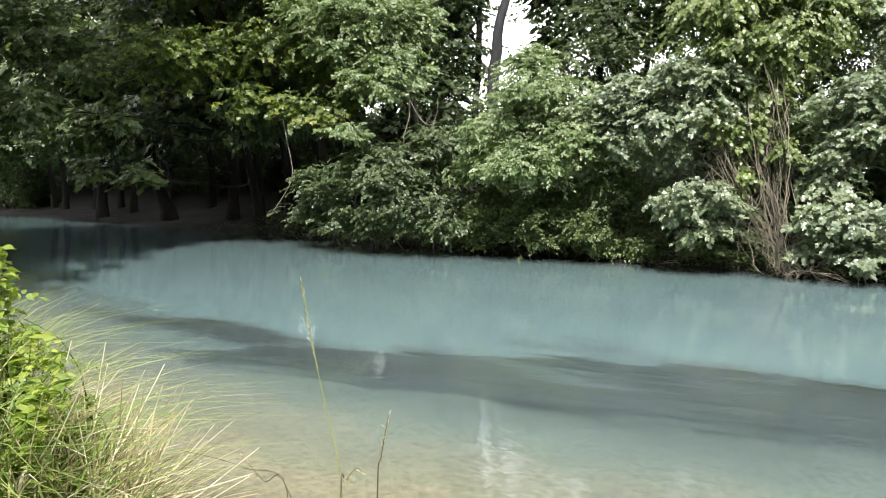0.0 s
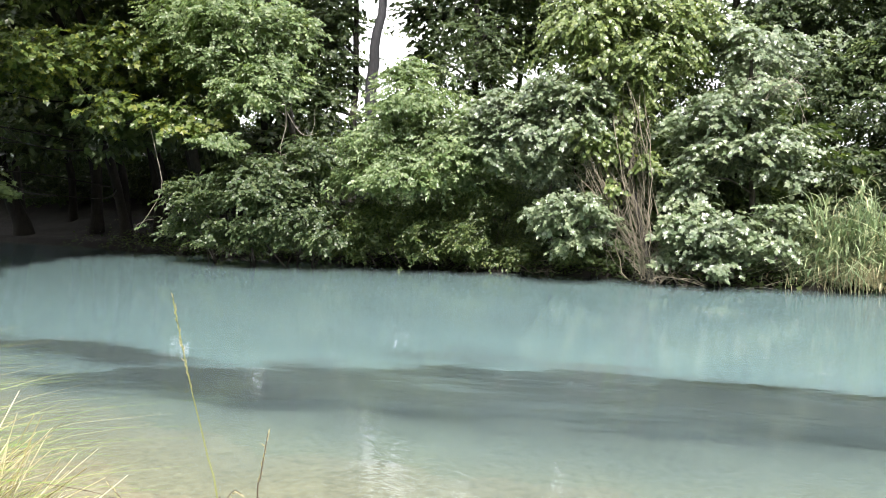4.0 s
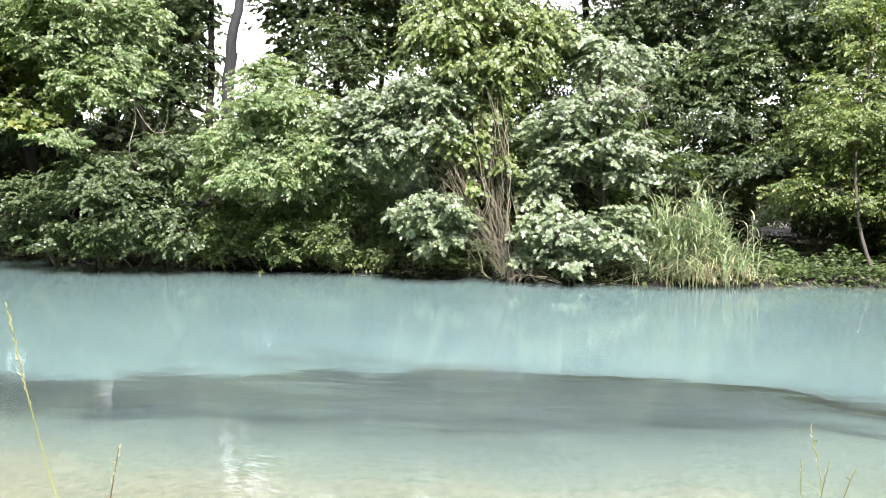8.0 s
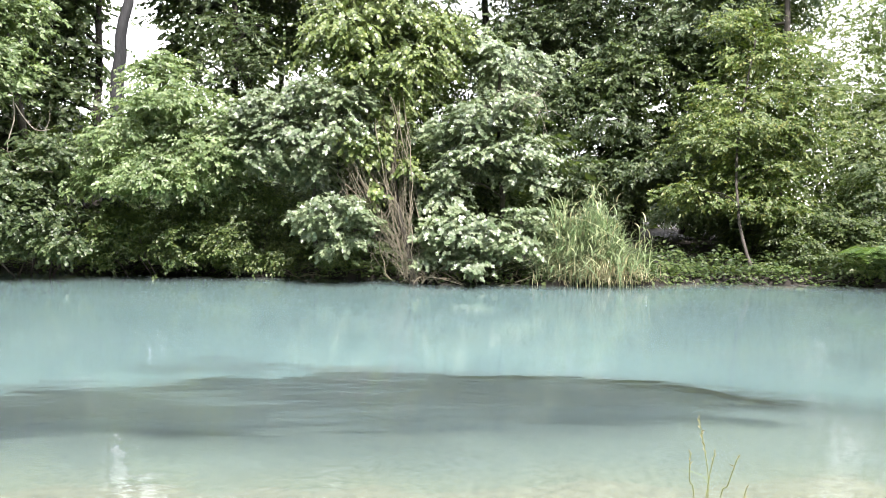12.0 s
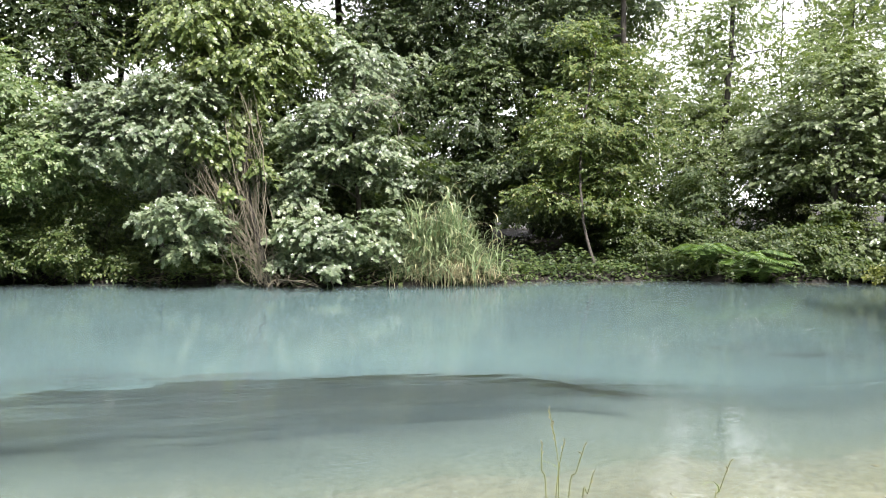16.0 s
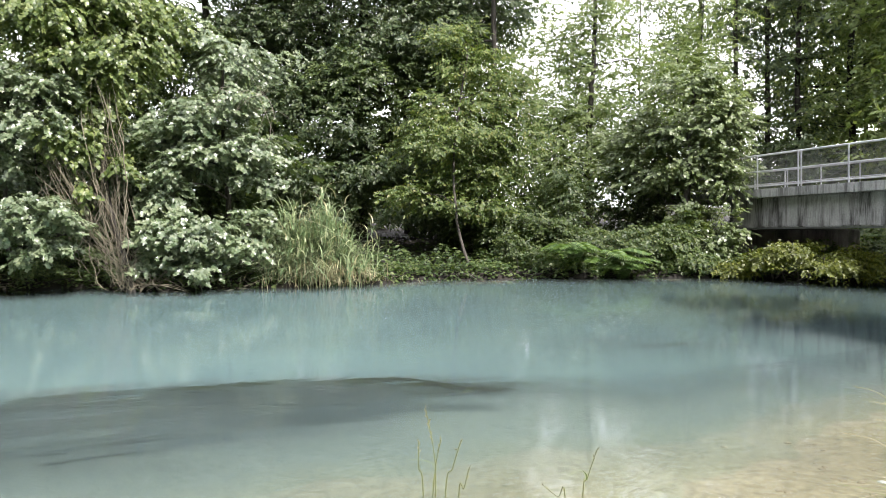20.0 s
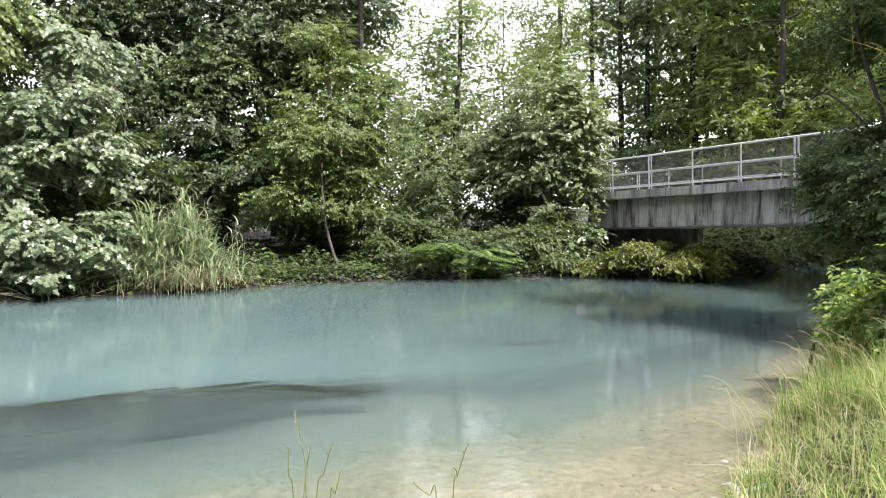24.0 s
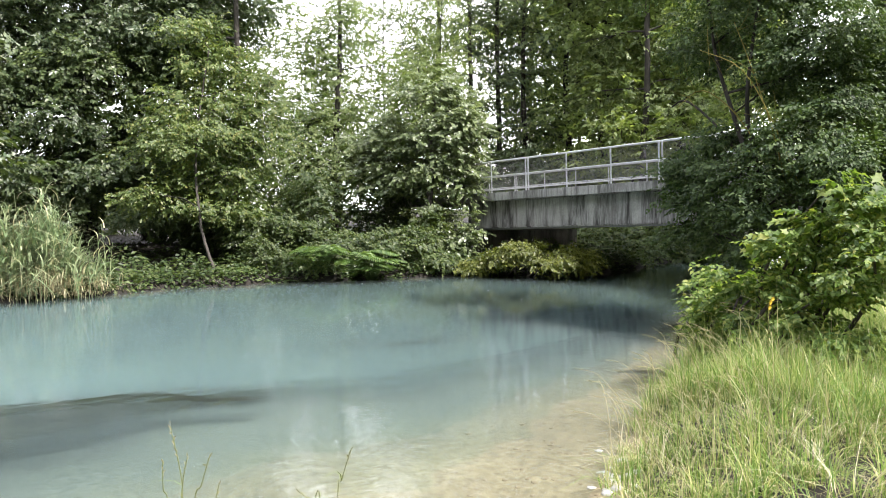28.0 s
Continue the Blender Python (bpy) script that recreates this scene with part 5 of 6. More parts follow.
def near_bank():
    w = [(11.65, 9.77, 2.86, 0.57, 0.46, 0.46), (11.4, 8.96, 1.58, 0.77, 0.61, 0.38), (11.09, 7.7, 1.44, 0.71, 0.57, 0.36), (10.9, 7.09, 2.27, 0.79, 0.63, 0.49), (11.72, 10.15, 1.54, 0.53, 0.42, 0.23), (11.56, 8.75, 3.21, 0.66, 0.53, 0.44), (11.66, 9.44, 2.73, 0.79, 0.63, 0.51), (11.22, 8.37, 2.49, 0.85, 0.68, 0.53), (11.22, 7.51, 2.83, 0.92, 0.73, 0.61), (11.6, 9.51, 2.1, 0.68, 0.54, 0.4), (10.98, 7.85, 1.91, 0.71, 0.57, 0.41), (11.1, 6.77, 3.14, 0.88, 0.71, 0.59), (10.93, 6.06, 2.66, 0.76, 0.6, 0.66), (11.78, 10.08, 2.54, 0.47, 0.37, 0.35), (12.16, 6.94, 3.66, 0.85, 0.68, 0.63), (11.45, 6.16, 2.26, 0.59, 0.47, 0.59), (11.53, 7.02, 2.45, 0.61, 0.49, 0.41), (12.76, 6.88, 4.44, 0.77, 0.61, 0.77)]
    up = [(12.28, 8.62, 5.48, 1.47, 1.18, 0.79), (12.06, 7.1, 4.68, 1.16, 0.93, 0.74), (12.48, 10.02, 5.13, 0.97, 0.77, 0.72), (12.65, 8.06, 4.31, 1.02, 0.82, 0.57), (13.24, 10.66, 7.21, 2.05, 1.64, 1.03), (12.77, 7.87, 6.57, 2.04, 1.63, 1.02)]
    t1 = [(11.48, 8.02, 1.12), (11.35, 8.19, 2.77), (11.37, 8.51, 3.68), (11.51, 8.99, 4.75), (11.69, 9.4, 6.19)]
    t1 = [(t1[0][0], t1[0][1], zg(t1[0][0], t1[0][1]))] + t1
    tree("willow_tree", "dark many-stemmed willow hanging over the bridge", "tree", t1, 0.055, w + up, M_WILLOW, LEAF_OVATE, 30, M_BARK_DARK, leaf=0.075, density=1.15, twig=0.4,
         more_stems=(([(11.34, 7.87, 1.13), (11.27, 7.97, 2.76), (11.17, 8.11, 3.72), (11.36, 8.18, 4.8), (11.61, 8.17, 6.07)], 0.05), ([(11.43, 8.08, 2.58), (11.36, 8.85, 3.56), (11.33, 9.52, 4.1), (11.32, 9.85, 4.03)], 0.03)))
    shrub("hazel_shrub", "broad hazel shrub at the water's edge", [(7.44, 5.75, 0.82, 0.35, 0.28, 0.2), (7.29, 5.11, 0.85, 0.47, 0.38, 0.19), (7.05, 4.37, 0.91, 0.44, 0.35, 0.16), (7.71, 6.21, 0.86, 0.26, 0.21, 0.19), (7.09, 3.7, 1.57, 0.36, 0.29, 0.36), (7.57, 5.4, 1.25, 0.6, 0.48, 0.35), (7.61, 4.8, 1.6, 0.61, 0.49, 0.37), (7.57, 4.29, 1.8, 0.59, 0.47, 0.36), (7.59, 5.71, 1.02, 0.43, 0.34, 0.22), (7.22, 4.67, 1.15, 0.52, 0.42, 0.23), (7.27, 4, 1.38, 0.5, 0.4, 0.28), (7.09, 4.11, 1.16, 0.37, 0.3, 0.15), (7.83, 6.23, 1.1, 0.23, 0.18, 0.19), (7.44, 3.89, 1.93, 0.38, 0.3, 0.38), (7.15, 4.5, 0.72, 0.45, 0.4, 0.22), (6.95, 3.9, 0.8, 0.45, 0.4, 0.25), (7.45, 5.2, 0.62, 0.4, 0.35, 0.22), (7.7, 5.9, 0.55, 0.35, 0.3, 0.2)], M_SHRUB, LEAF_TOOTHED, 31, 14, leaf=0.062, density=0.95, twig=0.28, clump=0.5)
    shrub("maple_sapling", "maple sapling with broad leaves above the shrub", [(7.74, 4.4, 2.27, 0.34, 0.27, 0.2), (7.49, 4.61, 1.92, 0.33, 0.27, 0.17), (7.66, 4.12, 2.09, 0.33, 0.26, 0.23), (7.4, 4.94, 1.67, 0.3, 0.24, 0.13)], M_SHRUB, LEAF_MAPLE, 32, 6, leaf=0.11, density=1.0, twig=0.3)


def grass_patch(name, label, xr, yr, n, hgt, mat, seed, wid=0.006, lean=0.6, min_land=0.1, test=None):
    rng = np.random.default_rng(seed)
    m = max(n // 22, 1)
    tx, ty, th = rng.uniform(*xr, m), rng.uniform(*yr, m), rng.uniform(0.6, 1.35, m)
    k = rng.integers(0, m, n)
    ox, oy = rng.normal(0, 0.055, n), rng.normal(0, 0.055, n)
    x, y, th = tx[k] + ox, ty[k] + oy, th[k]
    heading = np.arctan2(oy, ox) + rng.normal(0, 0.6, n)
    dn = np.interp(x, NEAR_X, NEAR_Y) - y
    ok = dn > min_land + rng.exponential(0.12, n)
    if test is not None:
        ok &= test(x, y)
    ok &= np.hypot(x, y) > 1.5
    x, y, heading = x[ok], y[ok], heading[ok]
    h = hgt * rng.uniform(0.45, 1.2, len(x)) * th[ok] * (0.8 + 0.35 * np.sin(x * 2.3) * np.cos(y * 2.9))
    v, f = blades(rng, x, y, ground_height(x, y) - 0.02, h, wid * rng.uniform(0.6, 1.4, len(x)), lean * rng.uniform(0.1, 1.4, len(x)), heading, segs=3)
    return tagged(new(name, mesh_from(name, v, f, mat)), label, "grass", kind="stuff")


def reed_bed():
    rng = np.random.default_rng(40)
    root = new("reed_bed")
    root.location = (1.2, 20.1, 0)
    tagged(root, "sunlit reeds with straw-coloured bases at the waterline", "reeds")
    n = 380
    x, y = np.clip(rng.normal(-0.05, 0.62, n), -1.3, 1.5), rng.normal(0.15, 0.28, n)
    h = rng.uniform(0.7, 1.0, n) * np.interp(x, [-1.3, -0.6, 0.1, 0.6, 1.0, 1.5], [1.6, 2.5, 2.8, 2.4, 1.6, 1.1]) * np.where(rng.random(n) < 0.35, 0.6, 1.0) * (0.9 + 0.15 * np.sin(7 * x))
    v, f = blades(rng, x, y, 0 * x - 0.08, h, rng.uniform(0.009, 0.017, n), rng.uniform(0.02, 0.4, n), segs=5)
    part("stem_thicket", mesh_from("stem_thicket", v, f, M_REED), parent=root, kind="stuff")
    m = 2300
    k = rng.integers(0, n, m)
    z = h[k] * rng.uniform(0.15, 0.95, m)
    long = rng.uniform(0.3, 1.0, m) ** 1.3
    v, f = blades(rng, x[k] + rng.normal(0, 0.06, m), y[k], z - 0.08, long, rng.uniform(0.018, 0.058, m), rng.uniform(0.3, 2.3, m), segs=6)
    part("leaves", mesh_from("leaves", v, f, M_REED), parent=root, kind="stuff")
    n = 850
    x, y = rng.normal(0.2, 0.7, n), rng.normal(-0.05, 0.25, n)
    v, f = blades(rng, x, y, rng.uniform(-0.06, 0.35, n), rng.uniform(0.25, 1.1, n) * np.interp(np.abs(x), [0, 1, 1.8], [1, 0.75, 0.4]), rng.uniform(0.008, 0.026, n), rng.uniform(0.15, 1.8, n), segs=4)
    part("straw", mesh_from("straw", v, f, M_STRAW), parent=root, kind="stuff")
    for i, (dx, hh) in enumerate(((1.35, 1.5), (1.5, 1.75), (1.62, 1.3), (-0.35, 2.5), (0.15, 2.6), (0.75, 2.3), (0.5, 2.45))):
        stem = curve_points([(dx, 0.1, -0.08), (dx + 0.03, 0.12, hh * 0.5), (dx + rng.uniform(-0.1, 0.12), 0.1, hh)], 6)
        v, f = tubes([(stem, np.linspace(0.009, 0.004, 6))], 5)
        st = part("reed_stem", mesh_from("reed_stem", v, f, M_REED, True), parent=root)
        m = 5
        zz = hh * np.linspace(0.35, 0.95, m)
        v, f = blades(rng, np.full(m, dx + 0.03), np.full(m, 0.11), zz, rng.uniform(0.35, 0.6, m), np.full(m, 0.03), rng.uniform(0.8, 1.5, m), segs=5)
        part("reed_leaf", mesh_from("reed_leaf", v, f, M_REED), parent=st, kind="stuff")


def vine_curtain():
    """Bare stems that hang down the ivy-clad trunk and fan out at its foot."""
    rng = np.random.default_rng(60)
    root = new("hanging_vines")
    root.location = (-3.9, 19.9, 0)
    tagged(root, "curtain of dry brown vine stems hanging to the bank", "vines")
    o = np.array([-3.9, 19.9, 0])
    for i in range(96):
        kind = rng.random()
        if kind < 0.42:          # the bundle along the trunk
            top = np.array([rng.normal(-4.05, 0.22), rng.uniform(19.7, 20.4), rng.uniform(2.6, 5.2)])
            foot = np.array([rng.normal(-3.4, 0.22), rng.uniform(19.35, 19.9), rng.uniform(0.0, 0.25)])
        elif kind < 0.75:        # the bundle that sweeps in from the side
            top = np.array([rng.uniform(-5.5, -4.6), rng.uniform(19.5, 20.2), rng.uniform(2.5, 3.9)])
            foot = np.array([rng.normal(-3.05, 0.3), rng.uniform(19.3, 19.8), rng.uniform(0.0, 0.25)])
        else:                    # loose ends
            top = np.array([rng.uniform(-5.6, -3.6), rng.uniform(19.5, 20.3), rng.uniform(2.2, 3.9)])
            foot = top + (rng.normal(0.15, 0.4), rng.normal(0, 0.25), -rng.uniform(0.7, 1.9))
        sag = rng.normal(-0.16 if kind > 0.42 else 0.0, 0.14)
        mid = top * 0.5 + foot * 0.5 + (sag, rng.normal(-0.1, 0.14), rng.normal(0, 0.15))
        q = top * 0.2 + foot * 0.8 + (sag * 0.6 + rng.normal(0, 0.08), rng.normal(-0.05, 0.1), 0)
        p = curve_points([top, mid, q, foot], 17) - o
        wig = np.cumsum(rng.normal(size=p.shape) * (0.06, 0.045, 0.02), axis=0)
        p = p + wig - np.linspace(0, 1, len(p))[:, None] * wig[-1]
        r = rng.uniform(0.003, 0.008) if rng.random() < 0.8 else rng.uniform(0.01, 0.017)
        v, f = tubes([(p, np.linspace(r, r * 0.7, len(p)))], 5)
        part("vine", mesh_from("vine", v, f, M_ROOT, True), parent=root)
    for i in range(16):          # roots that spread over the mud
        a = np.array([rng.normal(-3.1, 0.35), rng.uniform(19.4, 19.8), rng.uniform(0.15, 0.4)])
        e = a + (rng.normal(0.25, 0.6), rng.uniform(-0.35, 0.1), 0)
        e[2] = max(zg(e[0], e[1]), 0) + 0.01
        p = curve_points([a, (a + e) / 2 + (rng.normal(0, 0.1), -0.05, 0.06), e], 8) - o
        v, f = tubes([(p, np.linspace(0.014, 0.006, 8))], 5)
        part("root", mesh_from("root", v, f, M_ROOT, True), parent=root)


def loose_sticks(name, label, cx, cy, sx, n, seed, mat, long=0.9, z0=0.12):
    rng = np.random.default_rng(seed)
    root = new(name)
    root.location = (cx, cy, 0)
    tagged(root, label, "branches")
    for i in range(n):
        a = np.array([rng.uniform(-sx, sx), rng.uniform(-0.3, 0.4), rng.uniform(0, z0)])
        a[2] += max(zg(cx + a[0], cy + a[1]), -0.05)
        d = np.array([rng.normal(0, 1), rng.normal(-0.3, 0.4), rng.normal(0.1, 0.3)])
        d = d / np.linalg.norm(d) * rng.uniform(0.4, 1.0) * long
        p = curve_points([a, a + d * 0.5 + rng.normal(size=3) * 0.07, a + d], 6)
        r = rng.uniform(0.006, 0.018)
        v, f = tubes([(p, np.linspace(r, r * 0.4, 6))], 5)
        part("stick", mesh_from("stick", v, f, mat, True), parent=root)


def bare_branch(name, label, lines, mat, seed, r=0.02, twigs=7):
    rng = np.random.default_rng(seed)
    o = np.array(lines[0][0])
    root = new(name)
    root.location = o
    tagged(root, label, "branch")
    for pts in lines:
        p = curve_points(pts, 12) - o
        v, f = tubes([(p, np.linspace(r, r * 0.4, len(p)))], 6)
        br = part("branch", mesh_from("branch", v, f, mat, True), parent=root)
        for _ in range(twigs):
            a = p[rng.integers(2, len(p) - 1)]
            e = a + rng.normal(size=3) * (0.4, 0.25, 0.3)
            q = curve_points([a, (a + e) / 2 + rng.normal(size=3) * 0.06, e], 5)
            v, f = tubes([(q, np.linspace(r * 0.4, r * 0.12, 5))], 4)
            part("twig", mesh_from("twig", v, f, mat, True), parent=br)


# ---- water plants ----
WEEDS = []


def weed_bed(cx, cy, length, width, n, seed, near_top, tilt=0.0, mat=None):
    """Strands of water weed that stream with the current just under the surface."""
    rng = np.random.default_rng(seed)
    n = int(n * (0.6 if mat is M_WEED_LIT else 0.2))
    crest = rng.random(n) < 0.93
    x0 = rng.uniform(-length * 0.5, length * 0.36, n)
    y0 = np.where(crest, 0.55 * width - np.abs(rng.normal(0, 0.26 * width, n)), rng.normal(0.35 * width + 0.3, 0.3 * width, n))
    y0 = y0 + 0.2 * width * np.sin(x0 * 2.1 + seed) + 0.08 * np.sin(x0 * 5.3 + 2 * seed)
    y0 = y0 * (1 - 0.55 * np.clip(x0 / (length * 0.5), -0.3, 1))
    keep = (0.6 + 0.4 * np.sin(x0 * 3.7 + seed) * np.cos(y0 * 5 + seed)) > rng.random(n) * np.where(crest, 1.3, 0.85)
    a = radians(tilt)
    bed = ground_height(cx + x0 * math.cos(a) - y0 * math.sin(a), cy + x0 * math.sin(a) + y0 * math.cos(a))
    keep &= rng.random(n) < smooth(-0.09, -0.2, bed)
    x0, y0, crest = x0[keep], y0[keep], crest[keep]
    n = len(x0)
    ln = rng.uniform(0.4, 1.7, n) * min(1, length / 4)
    t = np.linspace(0, 1, 6)
    depth = np.where(crest, near_top + np.abs(rng.normal(0, 0.05 if near_top > 0.015 else 0.012, n)), rng.uniform(0.18, 0.33, n))
    depth = np.minimum(depth, 0.345) * 0.33
    ph = rng.uniform(0, 6.28, n)
    px = x0[:, None] + ln[:, None] * t
    py = y0[:, None] + 0.06 * np.sin(ph[:, None] + 3.0 * t + x0[:, None]) + (rng.normal(0, 0.05, n))[:, None] * t
    pz = -(depth[:, None] + (0.01 if mat is M_WEED_LIT else 0.027) * (1 - t) ** 2 + 0.005 * np.sin(5 * t + ph[:, None]))
    pz = np.minimum(pz, 0.004 if mat is M_WEED_LIT else -0.006)
    w = (rng.uniform(0.01, 0.024, n) * np.where(crest, 0.7, 2.0))[:, None] * (1 - 0.8 * t ** 2)
    c = np.stack([px, py, pz], -1)
    v = np.stack([c - (0, 1, 0) * w[..., None], c + (0, 1, 0.2) * w[..., None]], 2).reshape(-1, 3)
    k = np.arange(5)
    q = np.stack([2 * k, 2 * k + 1, 2 * k + 3, 2 * k + 2], 1)
    f = (q[None] + (np.arange(n) * 12)[:, None, None]).reshape(-1, 4)
    ob = new("water_weed", mesh_from("water_weed", v, f, mat or M_WEED))
    ob.matrix_basis = pose(cx, cy, 0, 0, 0, tilt)
    tagged(ob, "dark water weed streaming with the current under the surface", "water weed", "beds of water weed", "stuff")
    WEEDS.append((ob, cx, cy, tilt))
    return ob


def build_weeds():
    weed_bed(-10.4, 6.9, 5.6, 1.0, 6500, 1, 0.02, 8)
    weed_bed(-7.0, 6.1, 5.4, 1.2, 6500, 2, 0.03, 20)
    weed_bed(-5.0, 6.9, 4.4, 1.3, 2600, 3, 0.08, 8)
    weed_bed(-2.8, 7.6, 4.6, 1.5, 1800, 4, 0.08, 5)
    weed_bed(-1.0, 8.1, 4.4, 1.3, 1700, 5, 0.05, 2)
    weed_bed(0.5, 8.2, 4.0, 1.0, 2600, 6, 0.02, -2)
    weed_bed(-3.8, 9.3, 3.6, 0.7, 600, 7, 0.2, 0)
    weed_bed(1.95, 8.3, 1.2, 0.28, 620, 8, -0.012, -18, M_WEED_LIT)
    weed_bed(1.2, 8.75, 1.1, 0.22, 420, 13, -0.006, -4, M_WEED_LIT)
    weed_bed(-0.1, 8.85, 2.6, 0.4, 700, 14, 0.0, 3, M_WEED_LIT)
    weed_bed(-7.4, 5.9, 2.4, 0.35, 260, 11, 0.01, 16, M_WEED_LIT)
    weed_bed(5.5, 10.5, 3.2, 0.5, 220, 9, 0.2, -4)
    weed_bed(9.6, 12.6, 3.0, 0.5, 220, 10, 0.2, -6)


# ---- plants of the near bank ----
def stalk_plant(name, label, pts, r, head, seed, mat=None, leaves=0):
    """A tall stalk with a spike of seeds."""
    rng = np.random.default_rng(seed)
    base = np.array(pts[0], float)
    gz = zg(base[0], base[1])
    foot = np.array([base[0] + (base[0] - pts[1][0]) * 0.6, base[1] + (base[1] - pts[1][1]) * 0.6, gz])
    root = new(name)
    root.location = foot
    tagged(root, label, "grass", "stalks on the near bank")
    p = curve_points([foot - (0, 0, 0.03)] + [np.array(q, float) for q in pts], 18) - foot
    v, f = tubes([(p, np.linspace(r, r * 0.5, len(p)))], 6)
    part("stem", mesh_from("stem", v, f, mat or M_STALK, True), parent=root)
    if head:
        ax = p[-1] - p[-2]
        L_ = np.cumsum(np.r_[0, np.linalg.norm(np.diff(p, axis=0), axis=1)])
        at = np.linspace(L_[-1] - head, L_[-1], int(head / 0.012))
        b = np.stack([np.interp(at, L_, p[:, i]) for i in range(3)], 1)
        n = len(b)
        d = unit(np.tile(unit(ax), (n, 1)) + rng.normal(size=(n, 3)) * 0.35)
        v, f = scatter_leaves(rng, b, d, rng.normal(size=(n, 3)), LEAF_GRAIN, np.full(n, 0.02))
        part("seed_head", mesh_from("seed_head", v, f, M_SEED), parent=root, kind="stuff")
    for i in range(leaves):
        a = p[int(len(p) * rng.uniform(0.4, 0.85))]
        v, f = blades(rng, a[:1], a[1:2], a[2:3], np.array([rng.uniform(0.08, 0.16)]), np.array([0.006]), np.array([1.2]), segs=4)
        part("leaf", mesh_from("leaf", v, f, M_GRASS), parent=root)


def broad_plant(x, y, h, seed, mat, size=0.09, name="nettle", label="leafy green nettle on the bank"):
    """An upright stem with pairs of toothed leaves."""
    rng = np.random.default_rng(seed)
    root = new(name)
    root.location = (x, y, zg(x, y))
    tagged(root, label, "plant", "leafy plants on the bank")
    top = np.array([rng.normal(0, 0.12), rng.normal(0, 0.12), h])
    p = curve_points([(0, 0, -0.03), top * 0.5 + rng.normal(size=3) * 0.03, top], 9)
    v, f = tubes([(p, np.linspace(0.005, 0.002, 9))], 5)
    part("stem", mesh_from("stem", v, f, M_STALK, True), parent=root)
    n = int(h / 0.03)
    t = np.linspace(0.25, 1, n)
    b = np.stack([np.interp(t * 8, np.arange(9), p[:, i]) for i in range(3)], 1)
    a = np.arange(n) * 1.57 + rng.normal(0, 0.3, n)
    b = np.concatenate([b, b])
    a = np.concatenate([a, a + 3.14])
    al = np.stack([np.cos(a), np.sin(a), rng.normal(-0.1, 0.25, 2 * n)], 1)
    nor = np.stack([0.2 * np.cos(a), 0.2 * np.sin(a), np.ones(2 * n)], 1) + rng.normal(size=(2 * n, 3)) * 0.25
    v, f = scatter_leaves(rng, b, al, nor, LEAF_TOOTHED, size * rng.uniform(0.6, 1.2, 2 * n) * np.tile(1.15 - 0.55 * t, 2))
    part("leaves", mesh_from("leaves", v, f, mat), parent=root, kind="stuff")


LEAF_GRAIN = (np.array([(0, 0, 0), (-0.16, 0.4, 0.1), (0, 1, 0), (0.16, 0.4, 0.1), (0, 0.4, -0.12)], float), np.array([(0, 2, 1), (0, 3, 2), (0, 4, 2)]))
M_STALK = island_material("green_stalk", [(0.0, (0.15, 0.19, 0.05)), (1.0, (0.32, 0.33, 0.1))], 0.6)
M_STALK_DARK = island_material("brown_stalk", [(0.0, (0.08, 0.06, 0.04)), (1.0, (0.14, 0.1, 0.06))], 0.7)
M_NETTLE = leaf_material("nettle_leaf", (0.1606, 0.2484, 0.0414), (0.2671, 0.3612, 0.069), (0.4006, 0.4512, 0.1104), 0.45, 0.35)
M_LICHEN = island_material("lichen_bark", [(0.0, (0.16, 0.14, 0.03)), (1.0, (0.32, 0.27, 0.06))], 0.85)


def polar(az, d):
    a = np.radians(az)
    return d * np.sin(a), d * np.cos(a)


